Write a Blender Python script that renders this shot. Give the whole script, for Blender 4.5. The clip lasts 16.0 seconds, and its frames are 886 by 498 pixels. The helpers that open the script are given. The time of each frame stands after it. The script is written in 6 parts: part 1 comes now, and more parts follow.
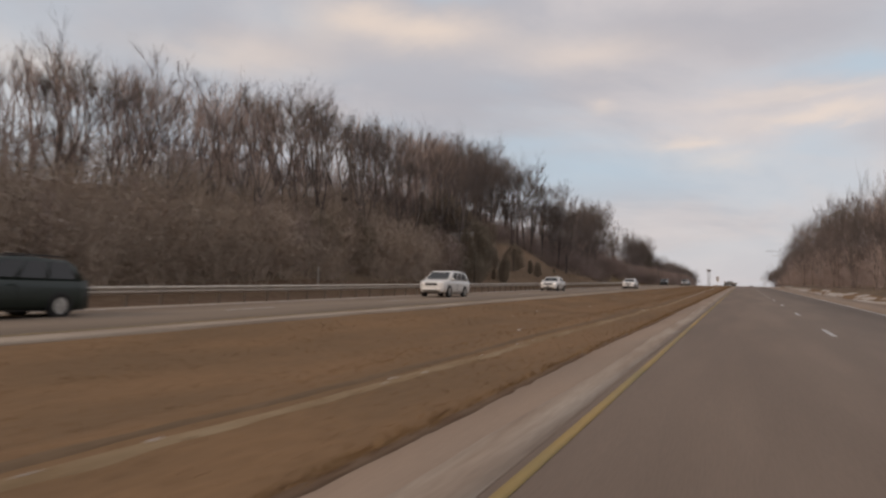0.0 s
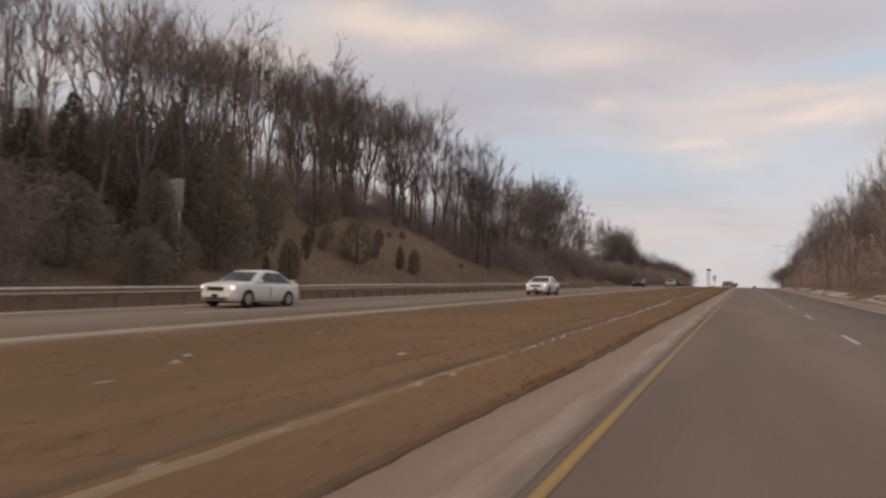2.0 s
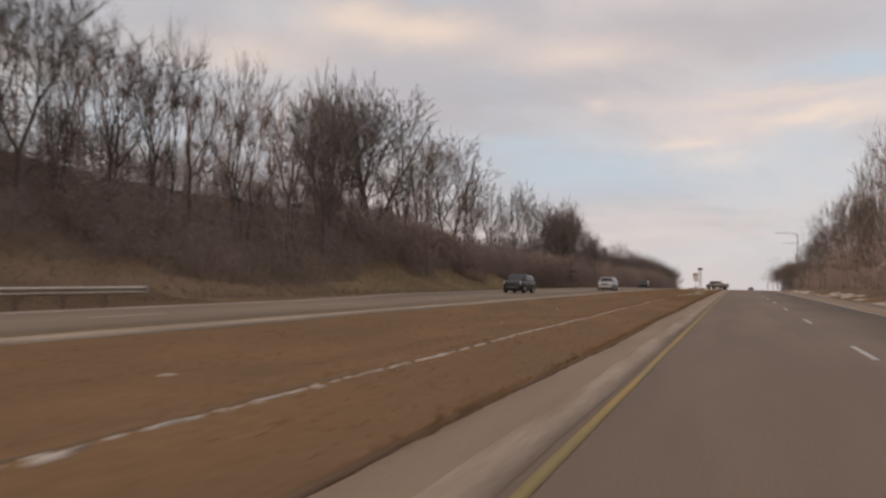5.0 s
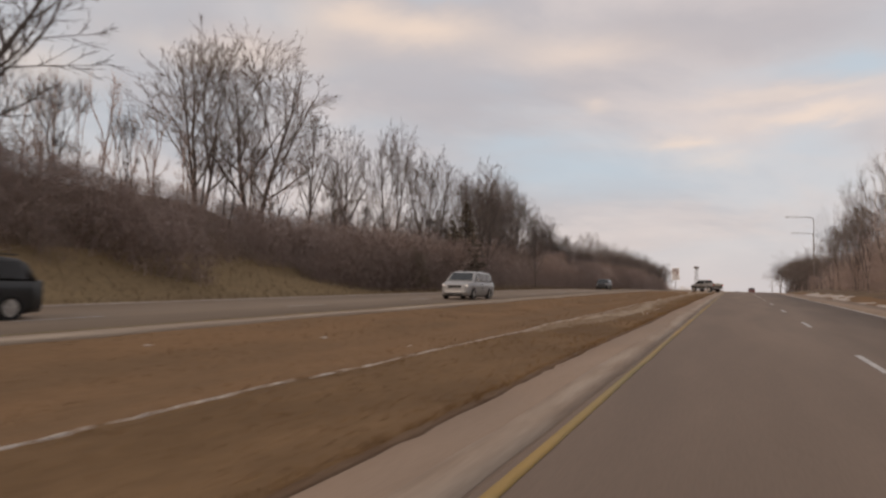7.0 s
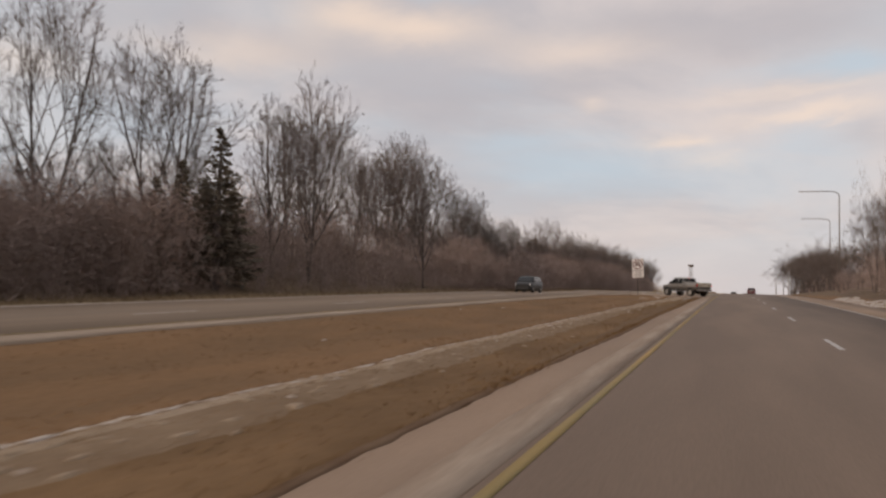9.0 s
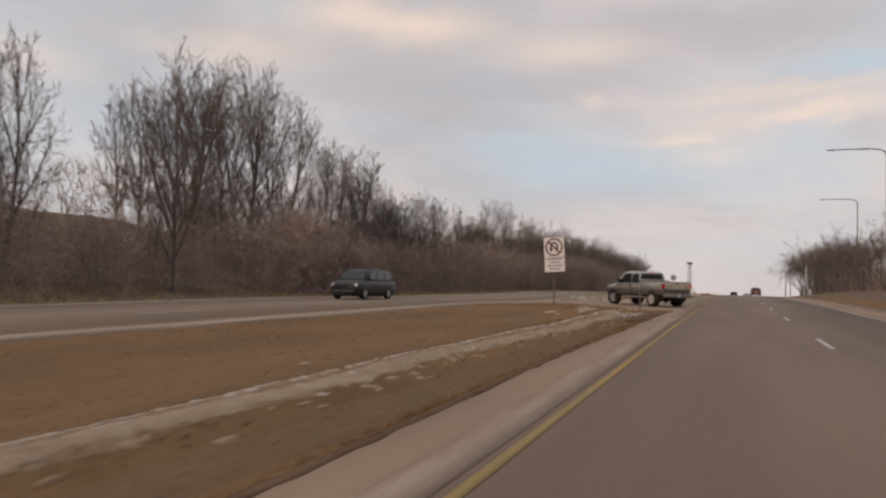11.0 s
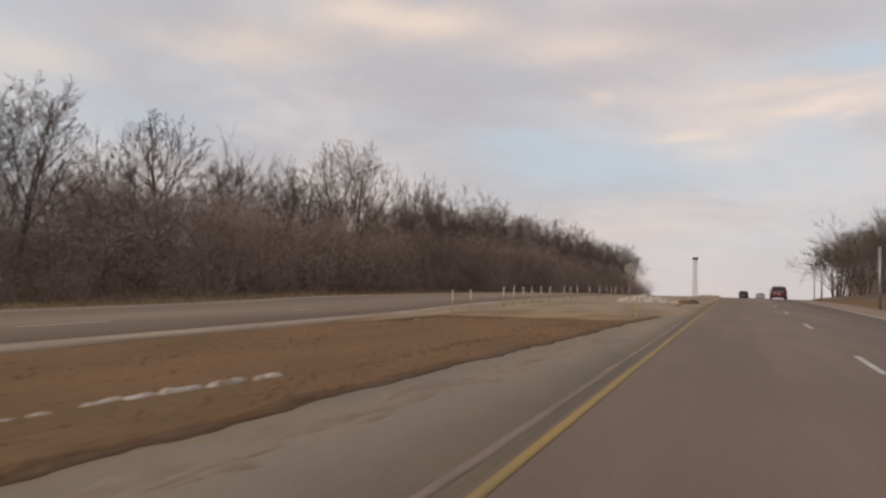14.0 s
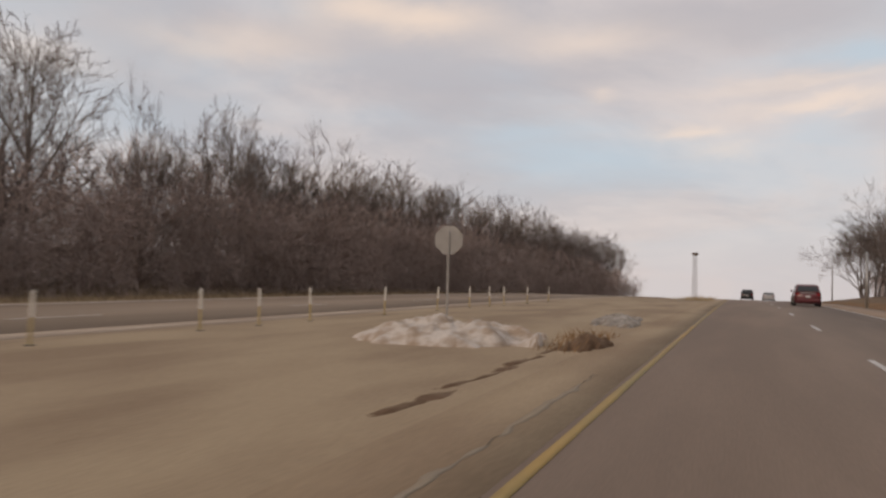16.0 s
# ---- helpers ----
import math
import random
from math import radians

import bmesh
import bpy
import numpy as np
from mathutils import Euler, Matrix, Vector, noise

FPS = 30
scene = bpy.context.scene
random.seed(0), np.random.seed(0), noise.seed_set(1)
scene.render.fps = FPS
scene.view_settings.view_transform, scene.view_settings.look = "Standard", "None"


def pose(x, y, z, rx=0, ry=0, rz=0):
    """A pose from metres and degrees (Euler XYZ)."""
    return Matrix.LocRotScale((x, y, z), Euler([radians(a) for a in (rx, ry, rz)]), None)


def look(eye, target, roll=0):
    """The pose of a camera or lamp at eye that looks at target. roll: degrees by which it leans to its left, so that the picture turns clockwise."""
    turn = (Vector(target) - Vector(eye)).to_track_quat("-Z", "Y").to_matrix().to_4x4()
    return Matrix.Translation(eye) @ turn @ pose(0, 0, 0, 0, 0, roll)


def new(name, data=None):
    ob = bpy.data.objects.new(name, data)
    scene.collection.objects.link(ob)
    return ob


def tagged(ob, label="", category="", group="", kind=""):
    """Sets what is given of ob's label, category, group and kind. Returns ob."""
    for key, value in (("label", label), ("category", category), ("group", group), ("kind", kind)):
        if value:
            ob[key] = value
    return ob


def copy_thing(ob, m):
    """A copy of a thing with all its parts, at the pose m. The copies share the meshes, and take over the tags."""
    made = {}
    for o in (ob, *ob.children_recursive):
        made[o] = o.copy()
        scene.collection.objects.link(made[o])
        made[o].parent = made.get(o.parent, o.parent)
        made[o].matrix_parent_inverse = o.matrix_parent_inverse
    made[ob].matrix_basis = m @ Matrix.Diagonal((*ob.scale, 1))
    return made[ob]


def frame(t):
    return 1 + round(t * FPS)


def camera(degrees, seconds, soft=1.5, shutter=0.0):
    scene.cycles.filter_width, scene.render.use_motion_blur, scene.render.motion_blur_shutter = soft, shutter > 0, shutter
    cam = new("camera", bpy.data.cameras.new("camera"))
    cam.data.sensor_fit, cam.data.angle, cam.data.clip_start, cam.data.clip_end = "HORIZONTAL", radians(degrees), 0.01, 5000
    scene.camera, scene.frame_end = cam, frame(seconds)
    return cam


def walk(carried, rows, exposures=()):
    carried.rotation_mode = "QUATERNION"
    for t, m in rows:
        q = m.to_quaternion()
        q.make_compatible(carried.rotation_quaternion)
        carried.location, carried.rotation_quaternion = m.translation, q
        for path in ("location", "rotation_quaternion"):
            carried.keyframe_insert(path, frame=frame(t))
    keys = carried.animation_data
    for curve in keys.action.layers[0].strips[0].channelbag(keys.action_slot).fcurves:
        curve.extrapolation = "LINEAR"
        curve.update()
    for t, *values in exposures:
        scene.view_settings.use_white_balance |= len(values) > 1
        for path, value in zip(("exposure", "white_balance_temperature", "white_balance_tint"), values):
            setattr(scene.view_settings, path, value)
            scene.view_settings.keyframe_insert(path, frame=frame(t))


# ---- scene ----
FOV = 63.66
cam = camera(FOV, 16.0, soft=2.5, shutter=0.22)
PATH = [
    (0.0, 1.420, 0.000, 1.400, 93.005, -1.40, 22.711),
    (0.5, 1.377, 13.050, 1.609, 93.004, -1.40, 22.750),
    (1.0, 1.333, 26.100, 1.818, 93.003, -1.40, 22.788),
    (1.5, 1.290, 39.150, 2.026, 93.002, -1.40, 22.827),
    (2.0, 1.205, 52.200, 2.235, 93.003, -1.40, 22.788),
    (2.5, 1.120, 65.250, 2.444, 93.004, -1.40, 22.750),
    (3.0, 1.115, 78.300, 2.653, 93.004, -1.40, 22.711),
    (3.5, 1.110, 91.350, 2.861, 93.006, -1.40, 22.557),
    (4.0, 1.150, 104.400, 3.068, 93.006, -1.40, 22.440),
    (4.5, 1.215, 117.450, 3.275, 93.002, -1.40, 22.402),
    (5.0, 1.280, 130.500, 3.480, 92.995, -1.40, 22.363),
    (5.5, 1.326, 143.550, 3.683, 92.986, -1.40, 22.324),
    (6.0, 1.373, 156.600, 3.883, 92.974, -1.40, 22.285),
    (6.5, 1.415, 169.650, 4.081, 92.959, -1.40, 22.246),
    (7.0, 1.440, 182.575, 4.272, 92.939, -1.40, 22.246),
    (7.5, 1.465, 195.050, 4.452, 92.917, -1.40, 22.227),
    (8.0, 1.490, 206.850, 4.617, 92.893, -1.40, 22.208),
    (8.5, 1.475, 217.875, 4.766, 92.869, -1.40, 22.091),
    (9.0, 1.460, 228.125, 4.900, 92.844, -1.40, 21.974),
    (9.5, 1.500, 237.800, 5.022, 92.814, -1.40, 21.982),
    (10.0, 1.540, 247.125, 5.134, 92.783, -1.40, 21.990),
    (10.5, 1.582, 256.250, 5.239, 92.749, -1.40, 21.997),
    (11.0, 1.625, 265.295, 5.337, 92.712, -1.40, 22.005),
    (11.5, 1.652, 274.330, 5.429, 92.673, -1.40, 22.013),
    (12.0, 1.657, 283.355, 5.514, 92.629, -1.40, 22.052),
    (12.5, 1.650, 292.370, 5.593, 92.583, -1.40, 22.091),
    (13.0, 1.625, 301.375, 5.664, 92.527, -1.40, 22.324),
    (13.5, 1.587, 310.413, 5.727, 92.471, -1.40, 22.460),
    (14.0, 1.540, 319.525, 5.782, 92.410, -1.40, 22.595),
    (14.5, 1.490, 328.763, 5.829, 92.345, -1.40, 22.750),
    (15.0, 1.460, 338.175, 5.866, 92.278, -1.40, 22.750),
    (15.5, 1.430, 347.738, 5.891, 92.206, -1.40, 22.730),
    (16.0, 1.400, 357.425, 5.905, 92.129, -1.40, 22.711),
]
walk(cam, [(r[0], pose(*r[1:])) for r in PATH], exposures=[(0.0, 0.27, 7620, 19), (2.5, 0.34, 7880, 21), (8.0, 0.33, 8030, 21), (16.0, 0.33, 7950, 20)])

# ---- world and light ----
SUN_AZ, SUN_EL = 205.0, 24.0
world = bpy.data.worlds.new("overcast_sky")
scene.world = world
world.use_nodes = True
wt = world.node_tree
wt.nodes.clear()


def wn(kind, **kw):
    n = wt.nodes.new(kind)
    for k, v in kw.items():
        n.inputs[k].default_value = v
    return n


def wmath(op, a, b=None, c=None):
    n = wt.nodes.new("ShaderNodeMath")
    n.operation = op
    for i, v in enumerate((a, b, c)):
        if v is None:
            continue
        if isinstance(v, (int, float)):
            n.inputs[i].default_value = v
        else:
            wt.links.new(v, n.inputs[i])
    return n.outputs[0]


def wmix(fac, a, b):
    n = wt.nodes.new("ShaderNodeMix")
    n.data_type = "RGBA"
    for i, v in ((0, fac), (6, a), (7, b)):
        if isinstance(v, (int, float)):
            n.inputs[i].default_value = v
        elif isinstance(v, tuple):
            n.inputs[i].default_value = (*v, 1)
        else:
            wt.links.new(v, n.inputs[i])
    return n.outputs[2]


def wramp(v, lo, hi):
    n = wt.nodes.new("ShaderNodeMapRange")
    n.interpolation_type = "SMOOTHSTEP"
    wt.links.new(v, n.inputs[0])
    n.inputs[1].default_value, n.inputs[2].default_value = lo, hi
    return n.outputs[0]


sky = wt.nodes.new("ShaderNodeTexSky")
sky.sky_type = "NISHITA"
sky.sun_disc = False
sky.sun_elevation, sky.sun_rotation = radians(SUN_EL), radians(SUN_AZ)
sky.dust_density, sky.ozone_density = 2.0, 2.0
tc = wt.nodes.new("ShaderNodeTexCoord")
sep = wt.nodes.new("ShaderNodeSeparateXYZ")
wt.links.new(tc.outputs["Generated"], sep.inputs[0])
dx, dy, dz = sep.outputs
up = wmath("ADD", wmath("MAXIMUM", dz, 0.0), 0.16)
flat = wt.nodes.new("ShaderNodeCombineXYZ")
wt.links.new(wmath("DIVIDE", dx, up), flat.inputs[0])
wt.links.new(wmath("DIVIDE", dy, up), flat.inputs[1])


def wnoise(scale, detail, rough, off, stretch=1.0):
    m = wt.nodes.new("ShaderNodeMapping")
    m.inputs["Location"].default_value = off
    m.inputs["Scale"].default_value = (1, stretch, 1)
    wt.links.new(flat.outputs[0], m.inputs[0])
    n = wn("ShaderNodeTexNoise", Scale=scale, Detail=detail, Roughness=rough, Distortion=0.3)
    wt.links.new(m.outputs[0], n.inputs[0])
    return n.outputs[0]


cover = wramp(wnoise(0.55, 5, 0.55, (4.2, 1.3, 0.0)), 0.36, 0.56)
tone = wramp(wnoise(0.9, 6, 0.6, (1.7, 9.1, 3.0), 0.8), 0.37, 0.63)
# bearing and height of the view in degrees, ruffled so that cloud edges are ragged
ruff1 = wmath("SUBTRACT", wnoise(1.6, 6, 0.6, (2.0, 5.0, 1.0)), 0.5)
ruff2 = wmath("SUBTRACT", wnoise(2.2, 6, 0.6, (9.0, 3.0, 7.0)), 0.5)
bearing = wmath("MULTIPLY_ADD", wmath("ARCTAN2", dx, dy), 57.2958, wmath("MULTIPLY", ruff1, 10.0))
height = wmath("MULTIPLY_ADD", wmath("ARCSINE", dz), 57.2958, wmath("MULTIPLY", ruff2, 4.0))


def cloud_mass(az, el, wide, tall, strength=1.0):
    """Soft oval in the sky."""
    a = wmath("DIVIDE", wmath("SUBTRACT", bearing, az), wide)
    e = wmath("DIVIDE", wmath("SUBTRACT", height, el), tall)
    r = wmath("ADD", wmath("MULTIPLY", a, a), wmath("MULTIPLY", e, e))
    return wmath("MULTIPLY", wmath("EXPONENT", wmath("MULTIPLY", r, -1.0)), strength)


def together(masses):
    total = masses[0]
    for m in masses[1:]:
        total = wmath("ADD", total, m)
    return wmath("MINIMUM", total, 1.0)


gaps = together([cloud_mass(-22.1, 22.5, 3.2, 0.7, 0.90), cloud_mass(-36.1, 20.3, 5.0, 1.2, 0.35), cloud_mass(-15.0, 11.8, 5.4, 1.0, 0.60), cloud_mass(-11.8, 9.4, 8.6, 1.5, 0.75), cloud_mass(5.2, 16.0, 5.9, 0.7, 0.70), cloud_mass(4.8, 10.9, 3.2, 1.3, 0.60), cloud_mass(-28.7, 12.4, 4.1, 1.2, 0.30), cloud_mass(-7.0, 7.4, 5.0, 1.2, 0.45), cloud_mass(8.7, 15.5, 2.7, 1.0, 0.50)])
sunlit = together([cloud_mass(-29.4, 20.8, 2.7, 1.1, 0.60), cloud_mass(-23.9, 20.0, 5.0, 1.2, 1.00), cloud_mass(-12.4, 18.4, 6.4, 1.3, 0.60), cloud_mass(-39.0, 17.3, 6.8, 1.2, 0.55), cloud_mass(5.2, 12.8, 5.4, 0.6, 0.85), cloud_mass(3.4, 14.5, 6.8, 0.6, 0.50), cloud_mass(-3.1, 11.5, 2.7, 0.6, 0.80), cloud_mass(-0.5, 9.7, 2.7, 0.8, 0.45), cloud_mass(-10.1, 14.5, 1.5, 0.7, 0.45), cloud_mass(-52.8, 15.0, 4.1, 1.3, 0.50), cloud_mass(-33.0, 19.8, 4.1, 1.8, 0.40), cloud_mass(-62.2, 12.8, 9.1, 2.3, 0.40)])
shade = together([cloud_mass(3.0, 18.7, 11.8, 2.5, 1.00), cloud_mass(-6.3, 19.8, 6.8, 1.8, 0.60), cloud_mass(-21.9, 14.4, 10.0, 1.9, 0.75), cloud_mass(-46.7, 18.3, 11.8, 1.9, 0.60), cloud_mass(-12.4, 15.9, 5.4, 1.4, 0.50), cloud_mass(8.5, 11.3, 2.3, 1.2, 0.60), cloud_mass(-19.5, 8.8, 3.6, 0.5, 0.40), cloud_mass(-50.6, 13.5, 7.3, 1.8, 0.40)])
low = wramp(dz, 0.16, 0.0)
blue = wmix(0.35, (0.40, 0.65, 0.86), (0.58, 0.73, 0.88))
cloud = wmix(tone, (0.48, 0.545, 0.64), (0.645, 0.685, 0.75))
cloud = wmix(wmath("MULTIPLY", shade, 0.72), cloud, (0.445, 0.5, 0.59))
clear = wmix(wmath("MULTIPLY", wmath("SUBTRACT", 1.0, cover), 0.45), cloud, blue)
clear = wmix(wmath("MULTIPLY", gaps, 0.8), clear, blue)
clear = wmix(wmath("MULTIPLY", sunlit, 0.75), clear, (0.89, 0.83, 0.76))
clear = wmix(wmath("MULTIPLY", low, 0.62), clear, (0.65, 0.675, 0.745))
bg_cloud = wt.nodes.new("ShaderNodeBackground")
wt.links.new(clear, bg_cloud.inputs[0])
bg_cloud.inputs[1].default_value = 0.80
bg_sky = wt.nodes.new("ShaderNodeBackground")
wt.links.new(sky.outputs[0], bg_sky.inputs[0])
bg_sky.inputs[1].default_value = 0.06
both = wt.nodes.new("ShaderNodeMixShader")
both.inputs[0].default_value = 0.88
wt.links.new(bg_sky.outputs[0], both.inputs[1])
wt.links.new(bg_cloud.outputs[0], both.inputs[2])
wout = wt.nodes.new("ShaderNodeOutputWorld")
wt.links.new(both.outputs[0], wout.inputs[0])

sun_data = bpy.data.lights.new("sun", "SUN")
sun_data.energy, sun_data.angle, sun_data.color = 0.8, radians(14), (1.0, 0.9, 0.78)
sun = new("sun", sun_data)
sun.matrix_world = look((0, 0, 60), (60 * math.sin(radians(SUN_AZ + 180)), 60 * math.cos(radians(SUN_AZ + 180)), 60 - 60 * math.tan(radians(SUN_EL))))


# ---- materials ----
def mat(name, base, rough=0.8, metal=0.0, vary=0.25, scale=3.0, fine=40.0, bump=0.2, spec=0.4, second=None, rand=0.0, stretch=(1, 1, 1), coat=0.0, patch=(0.4, 0.65)):
    """Procedural surface: base colour varied at a coarse and a fine scale, with relief."""
    m = bpy.data.materials.new(name)
    m.use_nodes = True
    nt = m.node_tree
    b = nt.nodes["Principled BSDF"]
    b.inputs["Roughness"].default_value = rough
    b.inputs["Metallic"].default_value = metal
    b.inputs["Specular IOR Level"].default_value = spec
    b.inputs["Coat Weight"].default_value = coat
    co = nt.nodes.new("ShaderNodeTexCoord")
    mp = nt.nodes.new("ShaderNodeMapping")
    mp.inputs["Scale"].default_value = stretch
    nt.links.new(co.outputs["Object"], mp.inputs[0])
    n1 = nt.nodes.new("ShaderNodeTexNoise")
    n1.inputs["Scale"].default_value, n1.inputs["Detail"].default_value = scale, 5
    n2 = nt.nodes.new("ShaderNodeTexNoise")
    n2.inputs["Scale"].default_value, n2.inputs["Detail"].default_value = fine, 3
    nt.links.new(mp.outputs[0], n1.inputs[0])
    nt.links.new(mp.outputs[0], n2.inputs[0])
    r1 = nt.nodes.new("ShaderNodeMapRange")
    r1.inputs[1].default_value, r1.inputs[2].default_value = patch
    nt.links.new(n1.outputs[0], r1.inputs[0])
    mix = nt.nodes.new("ShaderNodeMix")
    mix.data_type = "RGBA"
    dark = tuple(c * (1 - vary) for c in base)
    mix.inputs[6].default_value = (*(second or dark), 1)
    mix.inputs[7].default_value = (*base, 1)
    nt.links.new(r1.outputs[0], mix.inputs[0])
    hs = nt.nodes.new("ShaderNodeHueSaturation")
    val = nt.nodes.new("ShaderNodeMath")
    val.operation = "MULTIPLY_ADD"
    val.inputs[1].default_value, val.inputs[2].default_value = vary * 1.6, 1 - vary * 0.8
    nt.links.new(n2.outputs[0], val.inputs[0])
    if rand:
        oi = nt.nodes.new("ShaderNodeObjectInfo")
        add = nt.nodes.new("ShaderNodeMath")
        add.operation = "MULTIPLY_ADD"
        add.inputs[1].default_value = rand
        nt.links.new(oi.outputs["Random"], add.inputs[0])
        nt.links.new(val.outputs[0], add.inputs[2])
        val = add
    nt.links.new(val.outputs[0], hs.inputs["Value"])
    nt.links.new(mix.outputs[2], hs.inputs["Color"])
    nt.links.new(hs.outputs[0], b.inputs["Base Color"])
    if bump:
        bp = nt.nodes.new("ShaderNodeBump")
        bp.inputs["Strength"].default_value, bp.inputs["Distance"].default_value = bump, 0.03
        nt.links.new(n2.outputs[0], bp.inputs["Height"])
        nt.links.new(bp.outputs[0], b.inputs["Normal"])
    return m


def lamp_mat(name, color, strength):
    m = bpy.data.materials.new(name)
    m.use_nodes = True
    b = m.node_tree.nodes["Principled BSDF"]
    b.inputs["Base Color"].default_value = (*color, 1)
    b.inputs["Roughness"].default_value = 0.2
    b.inputs["Emission Color"].default_value = (*color, 1)
    b.inputs["Emission Strength"].default_value = strength
    return m


def glass_mat(name, tint):
    m = bpy.data.materials.new(name)
    m.use_nodes = True
    b = m.node_tree.nodes["Principled BSDF"]
    b.inputs["Base Color"].default_value = (*tint, 1)
    b.inputs["Roughness"].default_value = 0.06
    b.inputs["Specular IOR Level"].default_value = 0.6
    return m


M_ASPHALT = mat("asphalt", (0.2154, 0.1545, 0.1171), 0.82, vary=0.17, scale=0.8, fine=45, bump=0.12, spec=0.35, stretch=(1, 0.12, 1))
M_ASPHALT_OLD = mat("old_asphalt", (0.265, 0.192, 0.1382), 0.88, vary=0.14, scale=0.5, fine=50, bump=0.15, stretch=(1, 0.15, 1))
M_SHOULDER = mat("shoulder", (0.3156, 0.2204, 0.1589), 0.9, vary=0.2, scale=0.9, fine=40, bump=0.25, second=(0.2658, 0.1872, 0.1358), stretch=(1, 0.15, 1))
M_SALT = mat("road_salt", (0.3985, 0.31, 0.235), 0.9, vary=0.25, scale=1.2, fine=20, bump=0.1, second=(0.3105, 0.232, 0.1739), stretch=(1, 0.2, 1))
M_STREAK = mat("salt_streak", (0.3674, 0.288, 0.2256), 0.9, vary=0.28, scale=3.2, fine=26, bump=0.1, second=(0.2794, 0.2, 0.1466), stretch=(1, 0.1, 1), patch=(0.38, 0.66))
M_GRAVEL = mat("sandy_gravel", (0.325, 0.238, 0.152), 0.95, vary=0.26, scale=0.6, fine=22, bump=0.4, second=(0.235, 0.16, 0.1), patch=(0.36, 0.6), stretch=(1, 0.3, 1))
M_YELLOW = mat("yellow_paint", (0.37, 0.225, 0.066), 0.7, vary=0.25, scale=0.8, fine=30, bump=0.05, second=(0.26, 0.19, 0.075), stretch=(1, 0.25, 1))
M_WHITE = mat("white_paint", (0.55, 0.52, 0.50), 0.7, vary=0.25, scale=1.5, fine=30, bump=0.05)
M_GRASS = mat("dead_grass", (0.227, 0.13, 0.068), 0.95, vary=0.24, scale=0.45, fine=9, bump=0.5, second=(0.18, 0.108, 0.059), spec=0.15, stretch=(1, 0.35, 1))
M_GRASS_DULL = mat("dull_grass", (0.2122, 0.126, 0.0658), 0.95, vary=0.24, scale=0.6, fine=9, bump=0.5, second=(0.147, 0.087, 0.04512), spec=0.15, stretch=(1, 0.4, 1))
M_BLADE_DULL = mat("dull_grass_blades", (0.2587, 0.16, 0.0846), 0.95, vary=0.25, scale=0.5, fine=4, bump=0, second=(0.1863, 0.113, 0.05922), spec=0.1)
M_BLADE = mat("grass_blades", (0.275, 0.165, 0.088), 0.95, vary=0.25, scale=0.4, fine=3, bump=0, second=(0.2, 0.121, 0.065), spec=0.1)
M_STRAW = mat("straw_grass", (0.31, 0.222, 0.137), 0.95, vary=0.25, scale=1.6, fine=14, bump=0.4, second=(0.24, 0.158, 0.09), spec=0.1, stretch=(1, 0.4, 1))
# bare soil colour that also serves as the painted shadow of the ditch
M_SOIL_SHADE = mat("soil_and_ditch_shade", (0.152, 0.1, 0.062), 0.95, vary=0.3, scale=1.8, fine=12, bump=0.5, second=(0.172, 0.112, 0.069), spec=0.1, stretch=(1, 0.5, 1))
M_SEAM = mat("tarred_seam", (0.205, 0.15, 0.116), 0.85, vary=0.25, scale=3, fine=30, bump=0.1, second=(0.255, 0.186, 0.14), stretch=(1, 0.2, 1), patch=(0.36, 0.6))
M_LITTER = mat("leaf_litter", (0.20, 0.14, 0.096), 0.95, vary=0.4, scale=0.15, fine=4, bump=0.5, second=(0.15, 0.106, 0.076), spec=0.1)
M_SNOW = mat("old_snow", (0.5, 0.437, 0.385), 0.8, vary=0.3, scale=3.0, fine=16, bump=0.6, second=(0.30, 0.22, 0.16), patch=(0.36, 0.58))
M_SNOW_DIRTY = mat("dirty_snow", (0.35, 0.308, 0.268), 0.85, vary=0.45, scale=3.4, fine=14, bump=1.0, second=(0.19, 0.15, 0.115), patch=(0.42, 0.6))
M_MASS = mat("deep_woodland", (0.47, 0.366, 0.326), 0.95, vary=0.13, scale=0.05, fine=0.8, bump=0, second=(0.37, 0.29, 0.258), spec=0.1)
M_BANK = mat("olive_bank_grass", (0.275, 0.19, 0.106), 0.95, vary=0.25, scale=0.12, fine=2.5, bump=0.3, second=(0.2, 0.138, 0.08), spec=0.1)
M_HILL = mat("bank_grass", (0.245, 0.161, 0.106), 0.95, vary=0.25, scale=0.12, fine=2.5, bump=0.3, second=(0.184, 0.121, 0.08), spec=0.1)
M_SOIL = mat("dark_soil", (0.130, 0.078, 0.049), 0.95, vary=0.35, scale=1.5, fine=12, bump=0.5, second=(0.164, 0.106, 0.070), spec=0.1)
M_OLIVE = mat("weathered_shoulder", (0.2712, 0.205, 0.1382), 0.92, vary=0.22, scale=0.8, fine=26, bump=0.3, second=(0.2298, 0.185, 0.1391), stretch=(1, 0.35, 1), patch=(0.38, 0.62))
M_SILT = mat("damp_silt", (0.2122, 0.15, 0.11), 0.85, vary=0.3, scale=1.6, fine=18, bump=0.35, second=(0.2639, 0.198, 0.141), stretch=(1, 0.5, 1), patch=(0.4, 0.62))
M_SLUSH = mat("grey_slush", (0.29, 0.255, 0.228), 0.85, vary=0.35, scale=4, fine=18, bump=0.6, second=(0.2, 0.165, 0.13), patch=(0.42, 0.6))
M_MOTTLE = mat("snow_crusted_grass", (0.355, 0.27, 0.194), 0.9, vary=0.25, scale=2.2, fine=14, bump=0.5, second=(0.272, 0.193, 0.126), stretch=(1, 0.6, 1), patch=(0.35, 0.68))
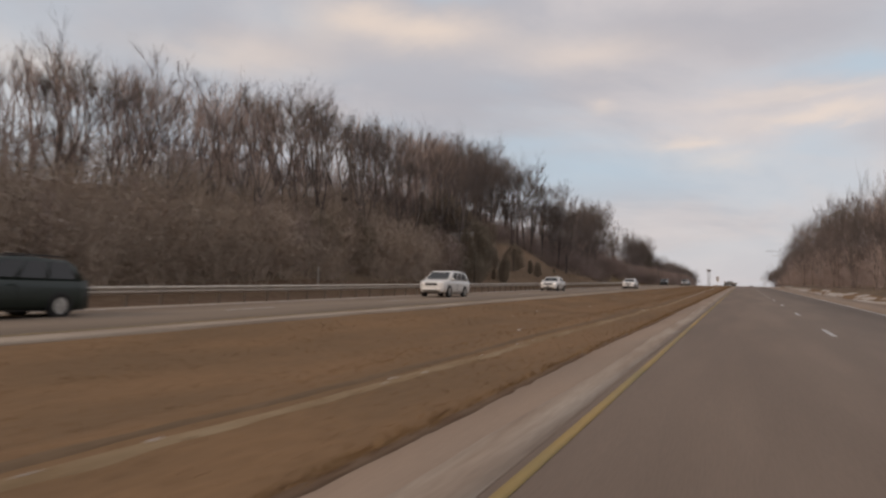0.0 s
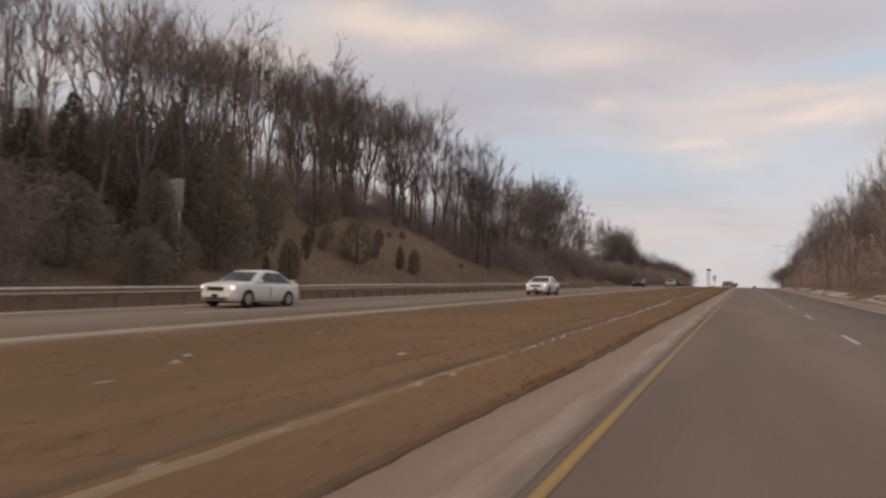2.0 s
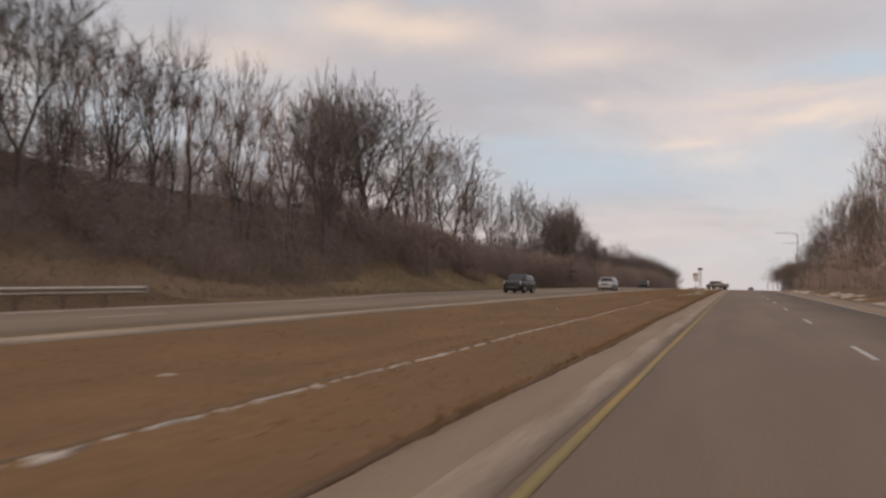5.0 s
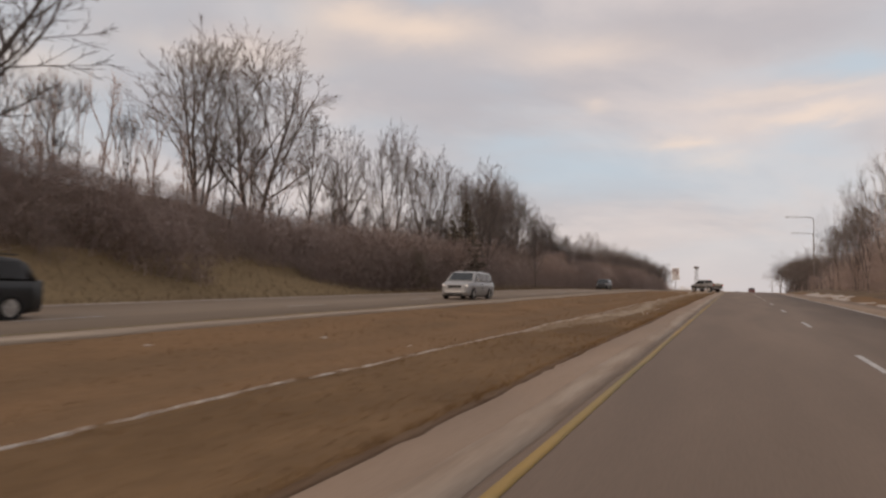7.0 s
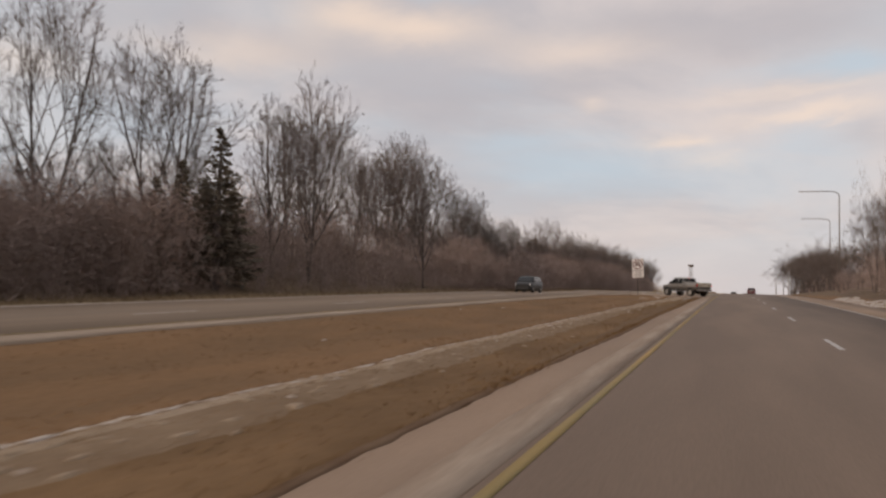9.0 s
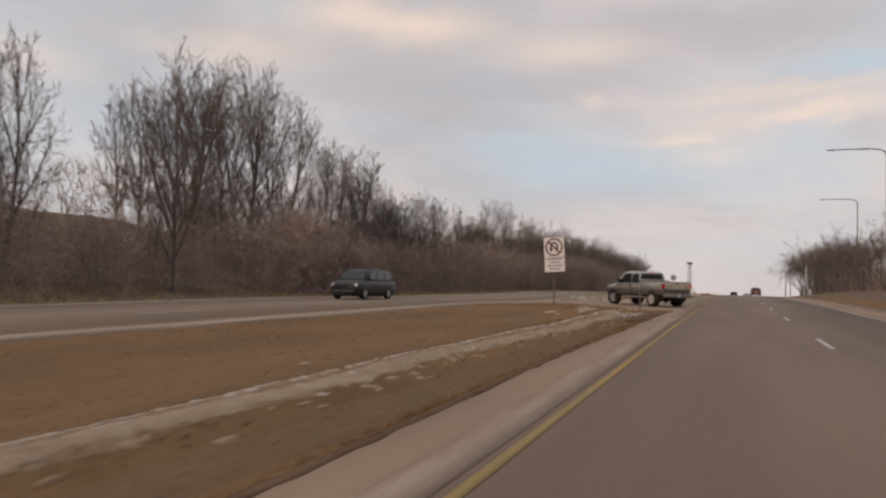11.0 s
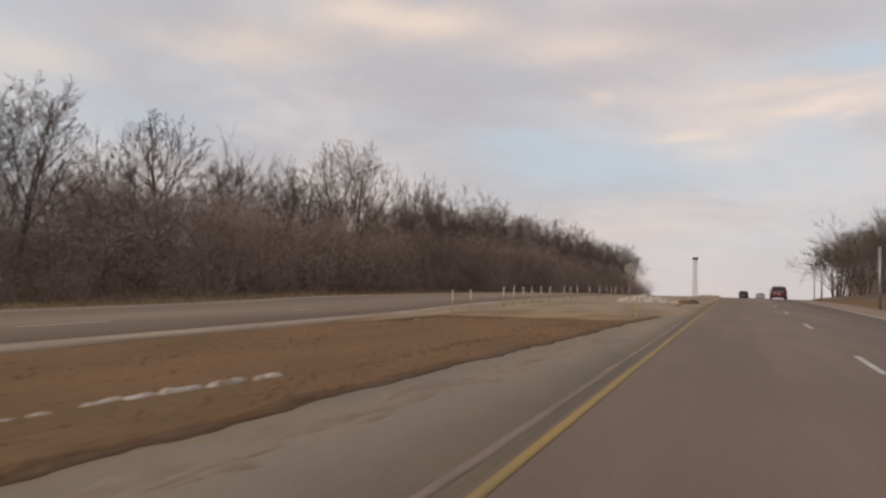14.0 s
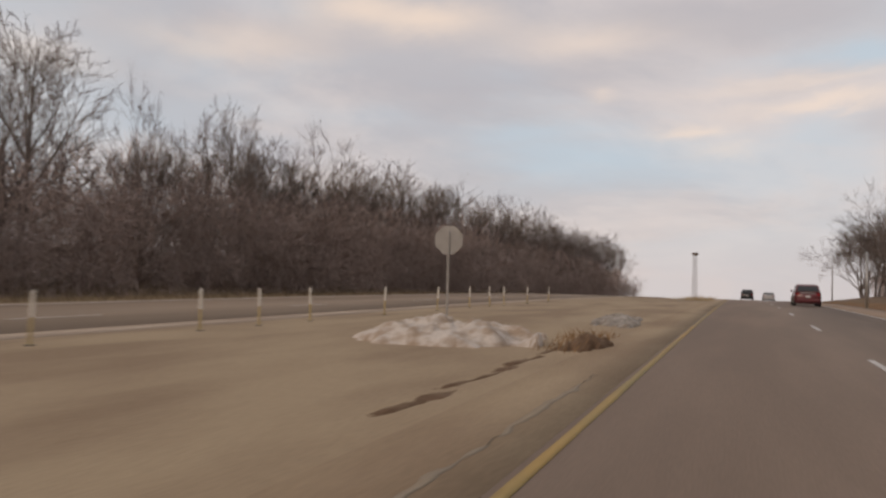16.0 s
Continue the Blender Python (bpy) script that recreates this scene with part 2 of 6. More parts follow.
M_MOTTLE_BARE = mat("mottled_grass", (0.242, 0.164, 0.102), 0.92, vary=0.25, scale=2.4, fine=14, bump=0.5, second=(0.2, 0.128, 0.075), stretch=(1, 0.6, 1), patch=(0.4, 0.7))
M_BARK = mat("bark", (0.148, 0.122, 0.109), 0.9, vary=0.4, scale=1.2, fine=14, bump=0.4, second=(0.104, 0.086, 0.078), rand=0.35, stretch=(1, 1, 0.25), spec=0.2)
M_TWIG = mat("twigs", (0.178, 0.146, 0.132), 0.9, vary=0.3, scale=0.5, fine=6, bump=0, second=(0.135, 0.111, 0.101), rand=0.3, spec=0.15)
# paler, slightly yellower copy of M_BRUSH for the brush nearest the start
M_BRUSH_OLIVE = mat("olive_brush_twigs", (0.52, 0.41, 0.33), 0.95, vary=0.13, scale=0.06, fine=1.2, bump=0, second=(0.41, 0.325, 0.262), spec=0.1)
M_BRUSH = mat("brush_twigs", (0.42, 0.322, 0.287), 0.95, vary=0.13, scale=0.06, fine=1.2, bump=0, second=(0.325, 0.25, 0.224), spec=0.1)
M_CEDAR = mat("cedar_needles", (0.33, 0.277, 0.216), 0.9, vary=0.3, scale=0.8, fine=8, bump=0, second=(0.255, 0.212, 0.167), rand=0.25, spec=0.15)
M_SPRUCE = mat("spruce_needles", (0.165, 0.138, 0.108), 0.9, vary=0.3, scale=0.8, fine=8, bump=0, second=(0.125, 0.105, 0.082), spec=0.1)
M_STEEL = mat("galvanised_steel", (0.42, 0.41, 0.40), 0.5, metal=0.7, vary=0.15, scale=1.5, fine=25, bump=0.05)
M_PALE = mat("pale_weeds", (0.42, 0.33, 0.2), 0.95, vary=0.25, scale=0.5, fine=4, bump=0, second=(0.32, 0.25, 0.15), spec=0.1)
M_BLADE_HILL = mat("bank_grass_blades", (0.29, 0.208, 0.135), 0.95, vary=0.25, scale=0.4, fine=3, bump=0, second=(0.22, 0.158, 0.104), spec=0.1)
M_RAIL = mat("dull_zinc", (0.56, 0.49, 0.42), 0.55, metal=0.25, vary=0.15, scale=1.5, fine=25, bump=0.05)
M_RAIL_POST = mat("rusty_post", (0.2, 0.15, 0.115), 0.85, vary=0.3, scale=3, fine=20, bump=0.2)
M_SIGN_BACK = mat("sign_back", (0.3, 0.285, 0.27), 0.6, metal=0.2, vary=0.12, scale=3, fine=25, bump=0.03)
M_SIGN_PALE = mat("weathered_panel", (0.52, 0.48, 0.44), 0.7, vary=0.15, scale=2, fine=25, bump=0.05)
# darker than M_STEEL: the lamps' backlit look is put into the colour
M_LAMP = mat("lamp_steel", (0.24, 0.215, 0.2), 0.6, metal=0.3, vary=0.15, scale=2, fine=25, bump=0.05)
M_POST = mat("weathered_post", (0.16, 0.13, 0.11), 0.8, vary=0.25, scale=3, fine=30, bump=0.2)
M_SIGN_W = mat("sign_white", (0.72, 0.70, 0.69), 0.5, vary=0.08, scale=2, fine=20, bump=0)
M_SIGN_RED = mat("sign_red", (0.13, 0.018, 0.02), 0.5, vary=0.2, scale=4, fine=20, bump=0)
M_SIGN_DK = mat("sign_dark", (0.06, 0.03, 0.03), 0.5, vary=0.1, scale=4, fine=20, bump=0)
M_SIGN_GREY = mat("sign_lettering", (0.30, 0.28, 0.28), 0.6, vary=0.1, scale=4, fine=20, bump=0)
M_DEL_W = mat("delineator_white", (0.62, 0.58, 0.52), 0.6, vary=0.12, scale=6, fine=30, bump=0)
M_DEL_Y = mat("delineator_yellow", (0.42, 0.32, 0.16), 0.6, vary=0.15, scale=6, fine=30, bump=0)
M_TYRE = mat("tyre_rubber", (0.022, 0.021, 0.02), 0.9, vary=0.3, scale=6, fine=40, bump=0.3)
M_RIM = mat("alloy_rim", (0.5, 0.48, 0.45), 0.45, metal=0.4, vary=0.15, scale=6, fine=30, bump=0)
M_CHROME = mat("bumper_chrome", (0.40, 0.39, 0.38), 0.34, metal=0.85, vary=0.12, scale=3, fine=20, bump=0)
M_TRIM = mat("black_trim", (0.025, 0.024, 0.024), 0.6, vary=0.2, scale=5, fine=30, bump=0.05)
M_PLATE = mat("plate", (0.55, 0.54, 0.54), 0.5, vary=0.08, scale=8, fine=30, bump=0)
M_GLASS = glass_mat("dark_car_glass", (0.02, 0.022, 0.024))
M_TAIL = lamp_mat("tail_lamp_red", (0.2, 0.012, 0.014), 0.03)
M_BRAKE = lamp_mat("brake_lamp_lit", (1.0, 0.04, 0.05), 0.7)
M_BRAKE_DIM = lamp_mat("high_brake_lamp_lit", (0.7, 0.05, 0.05), 0.45)
M_HEAD = lamp_mat("headlamp_glass", (0.75, 0.74, 0.72), 0.15)
M_HEAD_ON = lamp_mat("headlamp_lit", (1.0, 0.95, 0.88), 0.9)


def paint(name, col, rough=0.32, coat=0.35):
    return mat(name, col, rough, vary=0.07, scale=1.2, fine=12, bump=0, spec=0.5, coat=coat)


# ---- ground shape ----
def lerp(v, pts):
    return float(np.interp(v, [p[0] for p in pts], [p[1] for p in pts]))


def sstep(v):
    v = min(1.0, max(0.0, v))
    return v * v * (3 - 2 * v)


def road_z(y):
    """Height of the carriageways: a rise that bends over into a crest."""
    k, length = 1 / 3600.0, 440.0
    u = min(max(y - 40.0, 0.0), length)
    z = 0.016 * y - k * u ** 4 / (12 * length ** 2)
    if y > 480:
        w = min(y - 480, 100.0)
        z -= k * length / 3 * (y - 480) + k * w * w / 2 + k * 100 * max(y - 580, 0)
    return z


def far_edge(y):
    """Outer edge of the opposite carriageway."""
    return -20.4 - 3.1 * sstep((y - 160) / 25)


MEDIAN = [(-11.3, -0.04), (-9.5, -0.25), (-7.0, -0.40), (-5.0, -0.28), (-4.2, -0.10), (-3.4, 0.02), (-2.4, -0.08), (-1.22, -0.03)]
RIGHT = [(10.1, -0.04), (11.5, -0.35), (13.0, -0.25), (16.0, 0.5), (24.0, 1.6), (60.0, 3.0), (300, 5.0), (1500, 5.0)]
HILL = [(-300, 7), (30, 7.5), (75, 11), (135, 12.5), (170, 9.5), (205, 7.5), (245, 7.0), (300, 6.5), (350, 4.5), (420, 3.0), (600, 3.0)]

# how far beyond the carriageway the bank begins, and over what distance it rises
HILL_FOOT = [(60, 3.0), (85, 5.5), (100, 6.0), (150, 6.0), (172, 4.0), (195, 2.0), (228, 2.0), (242, 3.5), (600, 3.0)]
HILL_RUN = [(150, 24), (175, 22), (195, 16), (228, 16), (245, 24), (600, 24)]


def opening(y):
    """1 where the median is paved over."""
    return max(sstep((y - 297) / 5) * sstep((322 - y) / 6), sstep((y - 339) / 5) * sstep((440 - y) / 25))


def far_drop(x, y):
    """How far the opposite carriageway dips below ours."""
    return 0.2 * sstep((y - 300) / 20) * sstep((362 - y) / 18) * sstep((-8.0 - x) / 3.0)


def wide_edge(y):
    """Grass edge of the inner shoulder past the crossover."""
    return lerp(y, [(313, -3.0), (320, -2.85), (328, -2.7), (332, -2.46), (336, -2.18), (339, -2.02), (342, -1.96), (346, -1.6), (349, -1.42)]) + 0.05 * math.sin(y * 1.9) + 0.13 * noise.noise((1, y * 0.7, 2)) + 0.08 * noise.noise((1, y * 2.6, 2))


def ground(x, y):
    z = road_z(y) - far_drop(x, y)
    e = far_edge(y)
    if (wide_edge(y) if 314 < y < 349 else -1.22) < x < 10.1 or e < x < -11.3:
        return z - 0.07
    if x >= 10.1:
        return z + lerp(x, RIGHT) + 0.15 * (noise.noise((x * 0.1, y * 0.1, 3)) if x > 12 else 0)
    if x >= -11.3:
        k = opening(y)
        bump = 0.05 * noise.noise((x * 0.7, y * 0.25, 1)) * (1 - k)
        return z + (lerp(x, MEDIAN) + bump) * (1 - k) - 0.06 * k
    s = e - x
    verge = lerp(s, [(0, -0.05), (1.5, -0.18), (3.5, -0.05)])
    h = lerp(y, HILL) * sstep((s - lerp(y, HILL_FOOT)) / lerp(y, HILL_RUN))
    h -= 4.0 * sstep((s - 36) / 40.0)
    return z + verge + h + 0.35 * noise.noise((x * 0.12, y * 0.12, 7)) * sstep((s - 3) / 6)


def add_mesh(name, verts, faces, mats, smooth=False, idx=None):
    me = bpy.data.meshes.new(name)
    verts = np.asarray(verts, dtype=np.float32)
    if isinstance(faces, np.ndarray) and faces.ndim == 2:
        n, k = faces.shape
        me.vertices.add(len(verts))
        me.vertices.foreach_set("co", verts.ravel())
        me.loops.add(n * k)
        me.loops.foreach_set("vertex_index", faces.astype(np.int32).ravel())
        me.polygons.add(n)
        me.polygons.foreach_set("loop_start", np.arange(0, n * k, k, dtype=np.int32))
        me.update(calc_edges=True)
    else:
        me.from_pydata(verts.tolist(), [], faces)
    for m in (mats if isinstance(mats, (list, tuple)) else [mats]):
        me.materials.append(m)
    if idx is not None:
        me.polygons.foreach_set("material_index", np.asarray(idx, dtype=np.int32))
    if smooth:
        me.polygons.foreach_set("use_smooth", np.ones(len(me.polygons), dtype=bool))
    me.update()
    return me


def structure(name, me, label, category):
    return tagged(new(name, me), label, category, kind="structure")


# where the grassy bank gives way to leaf litter
BRUSH_LINE = [(74, -28), (80, -31), (98, -38), (112, -41), (136, -41), (150, -35.5), (165, -30), (180, -29.5), (192, -32.5), (228, -32.5), (238, -29)]
xs = [-1500, -700, -350, -200, -140, -110] + list(range(-90, -24, 2)) + [-24.3, -23.6, -23.45, -22.8, -22.2, -21.6, -21, -20.45, -20.3, -17, -14, -11.35, -11.25]
xs += [-10.4, -9.5, -8.5, -7.5, -6.5, -5.7, -5, -4.5, -4.1, -3.8, -3.4, -3.0, -2.6, -2.2, -1.8, -1.5, -1.27, -1.17, 4, 10.05, 10.15, 10.8, 11.5, 12.2, 13, 14.5, 16, 18, 21, 24, 28, 34, 42, 60, 90, 140, 250, 500, 1500]
ys = [-900, -500, -250, -150, -100, -70] + list(range(-50, 620, 3)) + list(range(620, 1000, 30)) + [1100, 1300, 1700, 2400]
gv = [(x, y, ground(x, y)) for y in ys for x in xs]
gf, gi = [], []
nx = len(xs)
for j in range(len(ys) - 1):
    for i in range(nx - 1):
        gf.append((j * nx + i, j * nx + i + 1, (j + 1) * nx + i + 1, (j + 1) * nx + i))
        cx, cy = (xs[i] + xs[i + 1]) / 2, (ys[j] + ys[j + 1]) / 2
        limit = lerp(cy, BRUSH_LINE)
        gi.append(1 if not limit < cx < 14 else 4 if cx < -20 and cy < 160 and cx > -27.5 else (2 if cy < 182 else 5) if cx < -23.4 else 3 if -4.0 < cx < -1 and 185 < cy < 302 else 0)
structure("ground", add_mesh("ground", gv, np.array(gf), [M_GRASS, M_LITTER, M_HILL, M_GRASS_DULL, M_SOIL, M_BANK], True, gi), "brown dead winter grass and leaf litter beside the road", "ground")


def band(name, left, right, y0, y1, lift, material, label, category, step=4.0, cols=2, skirt=0.12):
    """A strip of paving that follows the road's height; left and right are x, or functions of y."""
    n = max(1, int(round((y1 - y0) / step)))
    v, f = [], []
    w = cols + 2
    for j in range(n + 1):
        y = y0 + (y1 - y0) * j / n
        a = left(y) if callable(left) else left
        b = right(y) if callable(right) else right
        z = road_z(y) + lift - far_drop(b, y)
        v.append((a, y, z - skirt))
        v += [(a + (b - a) * i / (cols - 1), y, z) for i in range(cols)]
        v.append((b, y, z - skirt))
    for j in range(n):
        for i in range(w - 1):
            f.append((j * w + i, j * w + i + 1, (j + 1) * w + i + 1, (j + 1) * w + i))
    if cols == 2:
        f += [(0, 1, 2, 3), (n * w, n * w + 3, n * w + 2, n * w + 1)]
    return structure(name, add_mesh(name, v, np.array(f), material), label, category)


Y_A, Y_B = -60.0, 900.0
band("road_main", -0.12, 7.42, Y_A, Y_B, 0.0, M_ASPHALT, "worn grey-brown asphalt carriageway of a divided highway", "road")
band("shoulder_median", lambda y: -1.22 + 0.05 * math.sin(y * 0.31) + 0.05 * math.sin(y * 1.13) + 0.05 * noise.noise((3, y * 1.9, 2)), -0.12, Y_A, 500, -0.004, M_SHOULDER, "paler paved inner shoulder dusted with road salt", "shoulder", 0.5)
band("shoulder_outer", 7.42, 10.1, Y_A, Y_B, -0.004, M_SHOULDER, "pale paved outer shoulder beside the carriageway", "shoulder")
band("road_opposite", lambda y: far_edge(y) + 0.9, -12.4, Y_A, Y_B, 0.0, M_ASPHALT_OLD, "grey asphalt carriageway for oncoming traffic", "road")
band("shoulder_opposite", -12.4, lambda y: -11.3 + 0.1 * math.sin(y * 0.27) + 0.05 * math.sin(y * 1.3), Y_A, Y_B, -0.004, M_SALT, "pale gravelly shoulder along the grass median", "shoulder", 2.0)
band("shoulder_far", far_edge, lambda y: far_edge(y) + 0.9, Y_A, Y_B, -0.004, M_SALT, "pale outer shoulder of the opposite carriageway", "shoulder")
band("salt_streak", lambda y: -0.60 + 0.1 * noise.noise((0, y * 0.11, 2)) + 0.05 * noise.noise((0, y * 0.7, 2)), lambda y: -0.15 + 0.06 * noise.noise((5, y * 0.13, 2)) + 0.03 * noise.noise((5, y * 0.8, 2)), Y_A, 296, 0.004, M_STREAK, "whitish streak of road salt along the shoulder", "road salt", 1.0, 2, 0.003)
band("edge_line_yellow", lambda y: -0.055 + 0.012 * noise.noise((0, y * 0.6, 9)), lambda y: 0.055 + 0.012 * noise.noise((4, y * 0.6, 9)), Y_A, 700, 0.005, M_YELLOW, "worn yellow edge line on asphalt", "road marking", 2.0, 2, 0.003)
band("edge_line_white", 7.25, 7.38, Y_A, 700, 0.005, M_WHITE, "worn white edge line on asphalt", "road marking", 4.0, 2, 0.003)
band("far_line_white", lambda y: far_edge(y) + 1.0, lambda y: far_edge(y) + 1.14, Y_A, 700, 0.005, M_WHITE, "white edge line of the opposite carriageway", "road marking", 4.0, 2, 0.003)
band("near_line_yellow", -12.62, -12.5, Y_A, 300, 0.005, M_YELLOW, "worn yellow edge line of the opposite carriageway", "road marking", 4.0, 2, 0.003)
dash_mesh = None
for k in range(46):
    y0 = -2.2 + 12.46 * k - 1.5
    zz = road_z(y0 + 1.5)
    slope = math.degrees(math.atan(road_z(y0 + 3) - road_z(y0)) / 1) / 3
    if dash_mesh is None:
        dash_mesh = add_mesh("lane_dash", [(-0.06, -1.5, 0), (0.06, -1.5, 0), (0.06, 1.5, 0), (-0.06, 1.5, 0), (-0.06, -1.5, -0.003), (0.06, -1.5, -0.003), (0.06, 1.5, -0.003), (-0.06, 1.5, -0.003)],
                             [(0, 1, 2, 3), (0, 4, 5, 1), (1, 5, 6, 2), (2, 6, 7, 3), (3, 7, 4, 0)], M_WHITE)
    for xx in (3.66, -16.1):
        d = tagged(new("lane_dash", dash_mesh), "white dashed lane marking on asphalt", "road marking", "lane dashes", "structure")
        d.matrix_world = pose(xx, y0 + 1.5, zz + 0.006 - far_drop(xx, y0 + 1.5), slope)


def paving(name, near, far, x0, x1, lift, material, label):
    """Paving across the median between two curved edges, given as y over x."""
    v, f, n, m = [], [], 40, 12
    for i in range(n + 1):
        x = x0 + (x1 - x0) * i / n
        a, b = near(x), far(x)
        for j in range(m + 1):
            y = a + (b - a) * j / m
            v.append((x, y, road_z(y) - far_drop(x, y) + lift))
        v.append((x, b, road_z(b) - far_drop(x, b) + lift - 0.1))
        v.append((x, a, road_z(a) - far_drop(x, a) + lift - 0.1))
    w = m + 3
    for i in range(n):
        for j in range(w):
            k = (j + 1) % w
            f.append((i * w + j, (i + 1) * w + j, (i + 1) * w + k, i * w + k))
    return structure(name, add_mesh(name, v, np.array(f), material), label, "pavement")


def near1(x):
    return lerp(x, [(-11.4, 302.0), (-10.6, 305.4), (-9.6, 307.2), (-8, 307.9), (-6.6, 307.4), (-4.5, 305.2), (-2.8, 302.6), (-2.0, 301.8), (-1.4, 301.0)])


def far1(x):
    return lerp(x, [(-11.4, 321.5), (-10, 318.3), (-8.0, 316.4), (-5, 315.0), (-3.3, 314.7), (-1.9, 314.6), (-1.4, 317.0)])


def near2(x):
    return lerp(x, [(-11.4, 340.5), (-9.5, 342.6), (-8.2, 344.6), (-6, 345.2), (-4.2, 345.2), (-2.6, 345.9), (-1.9, 346.6), (-1.4, 348.2)])


def far2(x):
    return lerp(x, [(-11.4, 445), (-8.2, 441), (-6.4, 438), (-5.2, 435), (-3, 431), (-1.4, 428)])


paving("pavement_crossover", near1, far1, -11.36, -1.0, -0.012, M_SHOULDER, "worn paved crossover through the grass median")
paving("pavement_turnout", near2, far2, -11.36, -1.0, -0.012, M_GRAVEL, "sandy tan paved turnout between the carriageways")


band("shoulder_wide", wide_edge, -0.12, 314.0, 349.0, 0.002, M_OLIVE, "weathered olive-tan paved shoulder beyond the crossover", "shoulder", 0.3)
band("salt_streak_far", lambda y: -0.6 + 0.12 * noise.noise((0, y * 0.5, 2)) + 0.09 * noise.noise((0, y * 2.7, 2)), lambda y: -0.53 + 0.1 * noise.noise((5, y * 0.6, 2)) + 0.09 * noise.noise((5, y * 2.9, 2)), 357.0, 368.0, 0.006, M_OLIVE, "whitish streak of road salt along the shoulder", "road salt", 0.15, 2, 0.003)
band("shoulder_sandy", -1.42, -0.12, 349.0, 470.0, 0.002, M_GRAVEL, "sandy paved shoulder beside the turnout", "shoulder", 2.0)
band("seam_crossover", lambda y: -0.36 + 0.05 * noise.noise((0, y * 0.6, 6)), lambda y: -0.24 + 0.05 * noise.noise((4, y * 0.7, 6)), 306.0, 346.0, 0.006, M_SEAM, "dark worn seam along the inner shoulder", "road seam", 0.4, 2, 0.003)
band("soil_apron", lambda y: -1.78 + 0.1 * noise.noise((3, y * 0.9, 5)), lambda y: -1.1 + 0.2 * sstep((y - 296) / 5) + 0.1 * noise.noise((5, y * 0.8, 5)), 291.0, 301.2, 0.003, M_SOIL, "dark churned soil beside the median nose", "soil", 0.4, 4, 0.02)
# soil of the small earth ledge; the band's width also paints its shadow
band("soil_and_ledge_shade", lambda y: wide_edge(y) - 0.24 + 0.18 * noise.noise((0, y * 0.9, 5)) + 0.1 * noise.noise((0, y * 3.1, 5)), lambda y: wide_edge(y) + 0.06 + 0.08 * noise.noise((9, y * 1.7, 5)) + 0.05 * noise.noise((9, y * 4.3, 5)), 314.5, 348.5, 0.012, M_SOIL, "dark ragged soil and painted ledge shadow under the grass edge", "soil", 0.15, 2, 0.03)
band("soil_edge", lambda y: -1.33 + 0.05 * math.sin(y * 0.31) + 0.05 * noise.noise((0, y * 1.7, 5)), lambda y: -1.19 + 0.05 * math.sin(y * 0.31) + 0.07 * noise.noise((9, y * 2.1, 5)), -10.0, 300.0, -0.001, M_SOIL, "dark ragged soil along the grass edge", "soil", 0.4, 2, 0.02)


# ---- small builders ----
def thing(name, m, label, category, group=""):
    ob = new(name)
    ob.empty_display_size = 0.2
    ob.matrix_world = m
    return tagged(ob, label, category, group)


def part(name, bm, material, parent, label="", smooth=False):
    me = bpy.data.meshes.new(name)
    bmesh.ops.recalc_face_normals(bm, faces=bm.faces)
    bm.to_mesh(me)
    bm.free()
    for m in (material if isinstance(material, (list, tuple)) else [material]):
        me.materials.append(m)
    if smooth:
        me.polygons.foreach_set("use_smooth", np.ones(len(me.polygons), dtype=bool))
    ob = new(name, me)
    ob.parent = parent
    if label:
        ob["label"] = label
    return ob


def box(bm, x0, x1, y0, y1, z0, z1, bevel=0.0):
    r = bmesh.ops.create_cube(bm, size=1.0, matrix=Matrix.Translation(((x0 + x1) / 2, (y0 + y1) / 2, (z0 + z1) / 2)) @ Matrix.Diagonal((x1 - x0, y1 - y0, z1 - z0, 1)))
    if bevel:
        es = list({e for v in r["verts"] for e in v.link_edges})
        bmesh.ops.bevel(bm, geom=es, offset=bevel, segments=2, affect="EDGES", profile=0.6)
    return bm


def boxes(*args, bevel=0.0):
    bm = bmesh.new()
    for a in args:
        box(bm, *a, bevel=bevel)
    return bm


def cyl(bm, p, q, r0, r1=None, seg=12):
    p, q = Vector(p), Vector(q)
    d = q - p
    m = Matrix.Translation((p + q) / 2) @ d.to_track_quat("Z", "Y").to_matrix().to_4x4()
    bmesh.ops.create_cone(bm, cap_ends=True, segments=seg, radius1=r0, radius2=r0 if r1 is None else r1, depth=d.length, matrix=m)
    return bm


def rod(p, q, r0, r1=None, seg=12):
    return cyl(bmesh.new(), p, q, r0, r1, seg)


def loft(rings, close=True):
    bm = bmesh.new()
    vs = [[bm.verts.new(p) for p in r] for r in rings]
    n = len(rings[0])
    for a, b in zip(vs, vs[1:]):
        for i in range(n):
            bm.faces.new((a[i], a[(i + 1) % n], b[(i + 1) % n], b[i]))
    if close:
        bm.faces.new(vs[0])
        bm.faces.new(vs[-1])
    return bm


def slab(pts, thick):
    """A flat pane through four or more corners, with thickness along its normal."""
    p = [Vector(c) for c in pts]
    n = (p[1] - p[0]).cross(p[2] - p[0]).normalized() * thick / 2
    return loft([[c - n for c in p], [c + n for c in p]])


def on_ground(x, y, lift=0.0, yaw=0.0):
    return pose(x, y, ground(x, y) + lift, 0, 0, yaw)


def on_road(x, y, yaw=0.0):
    return pose(x, y, road_z(y), math.degrees(math.atan((road_z(y + 1) - road_z(y - 1)) / 2)), 0, yaw)


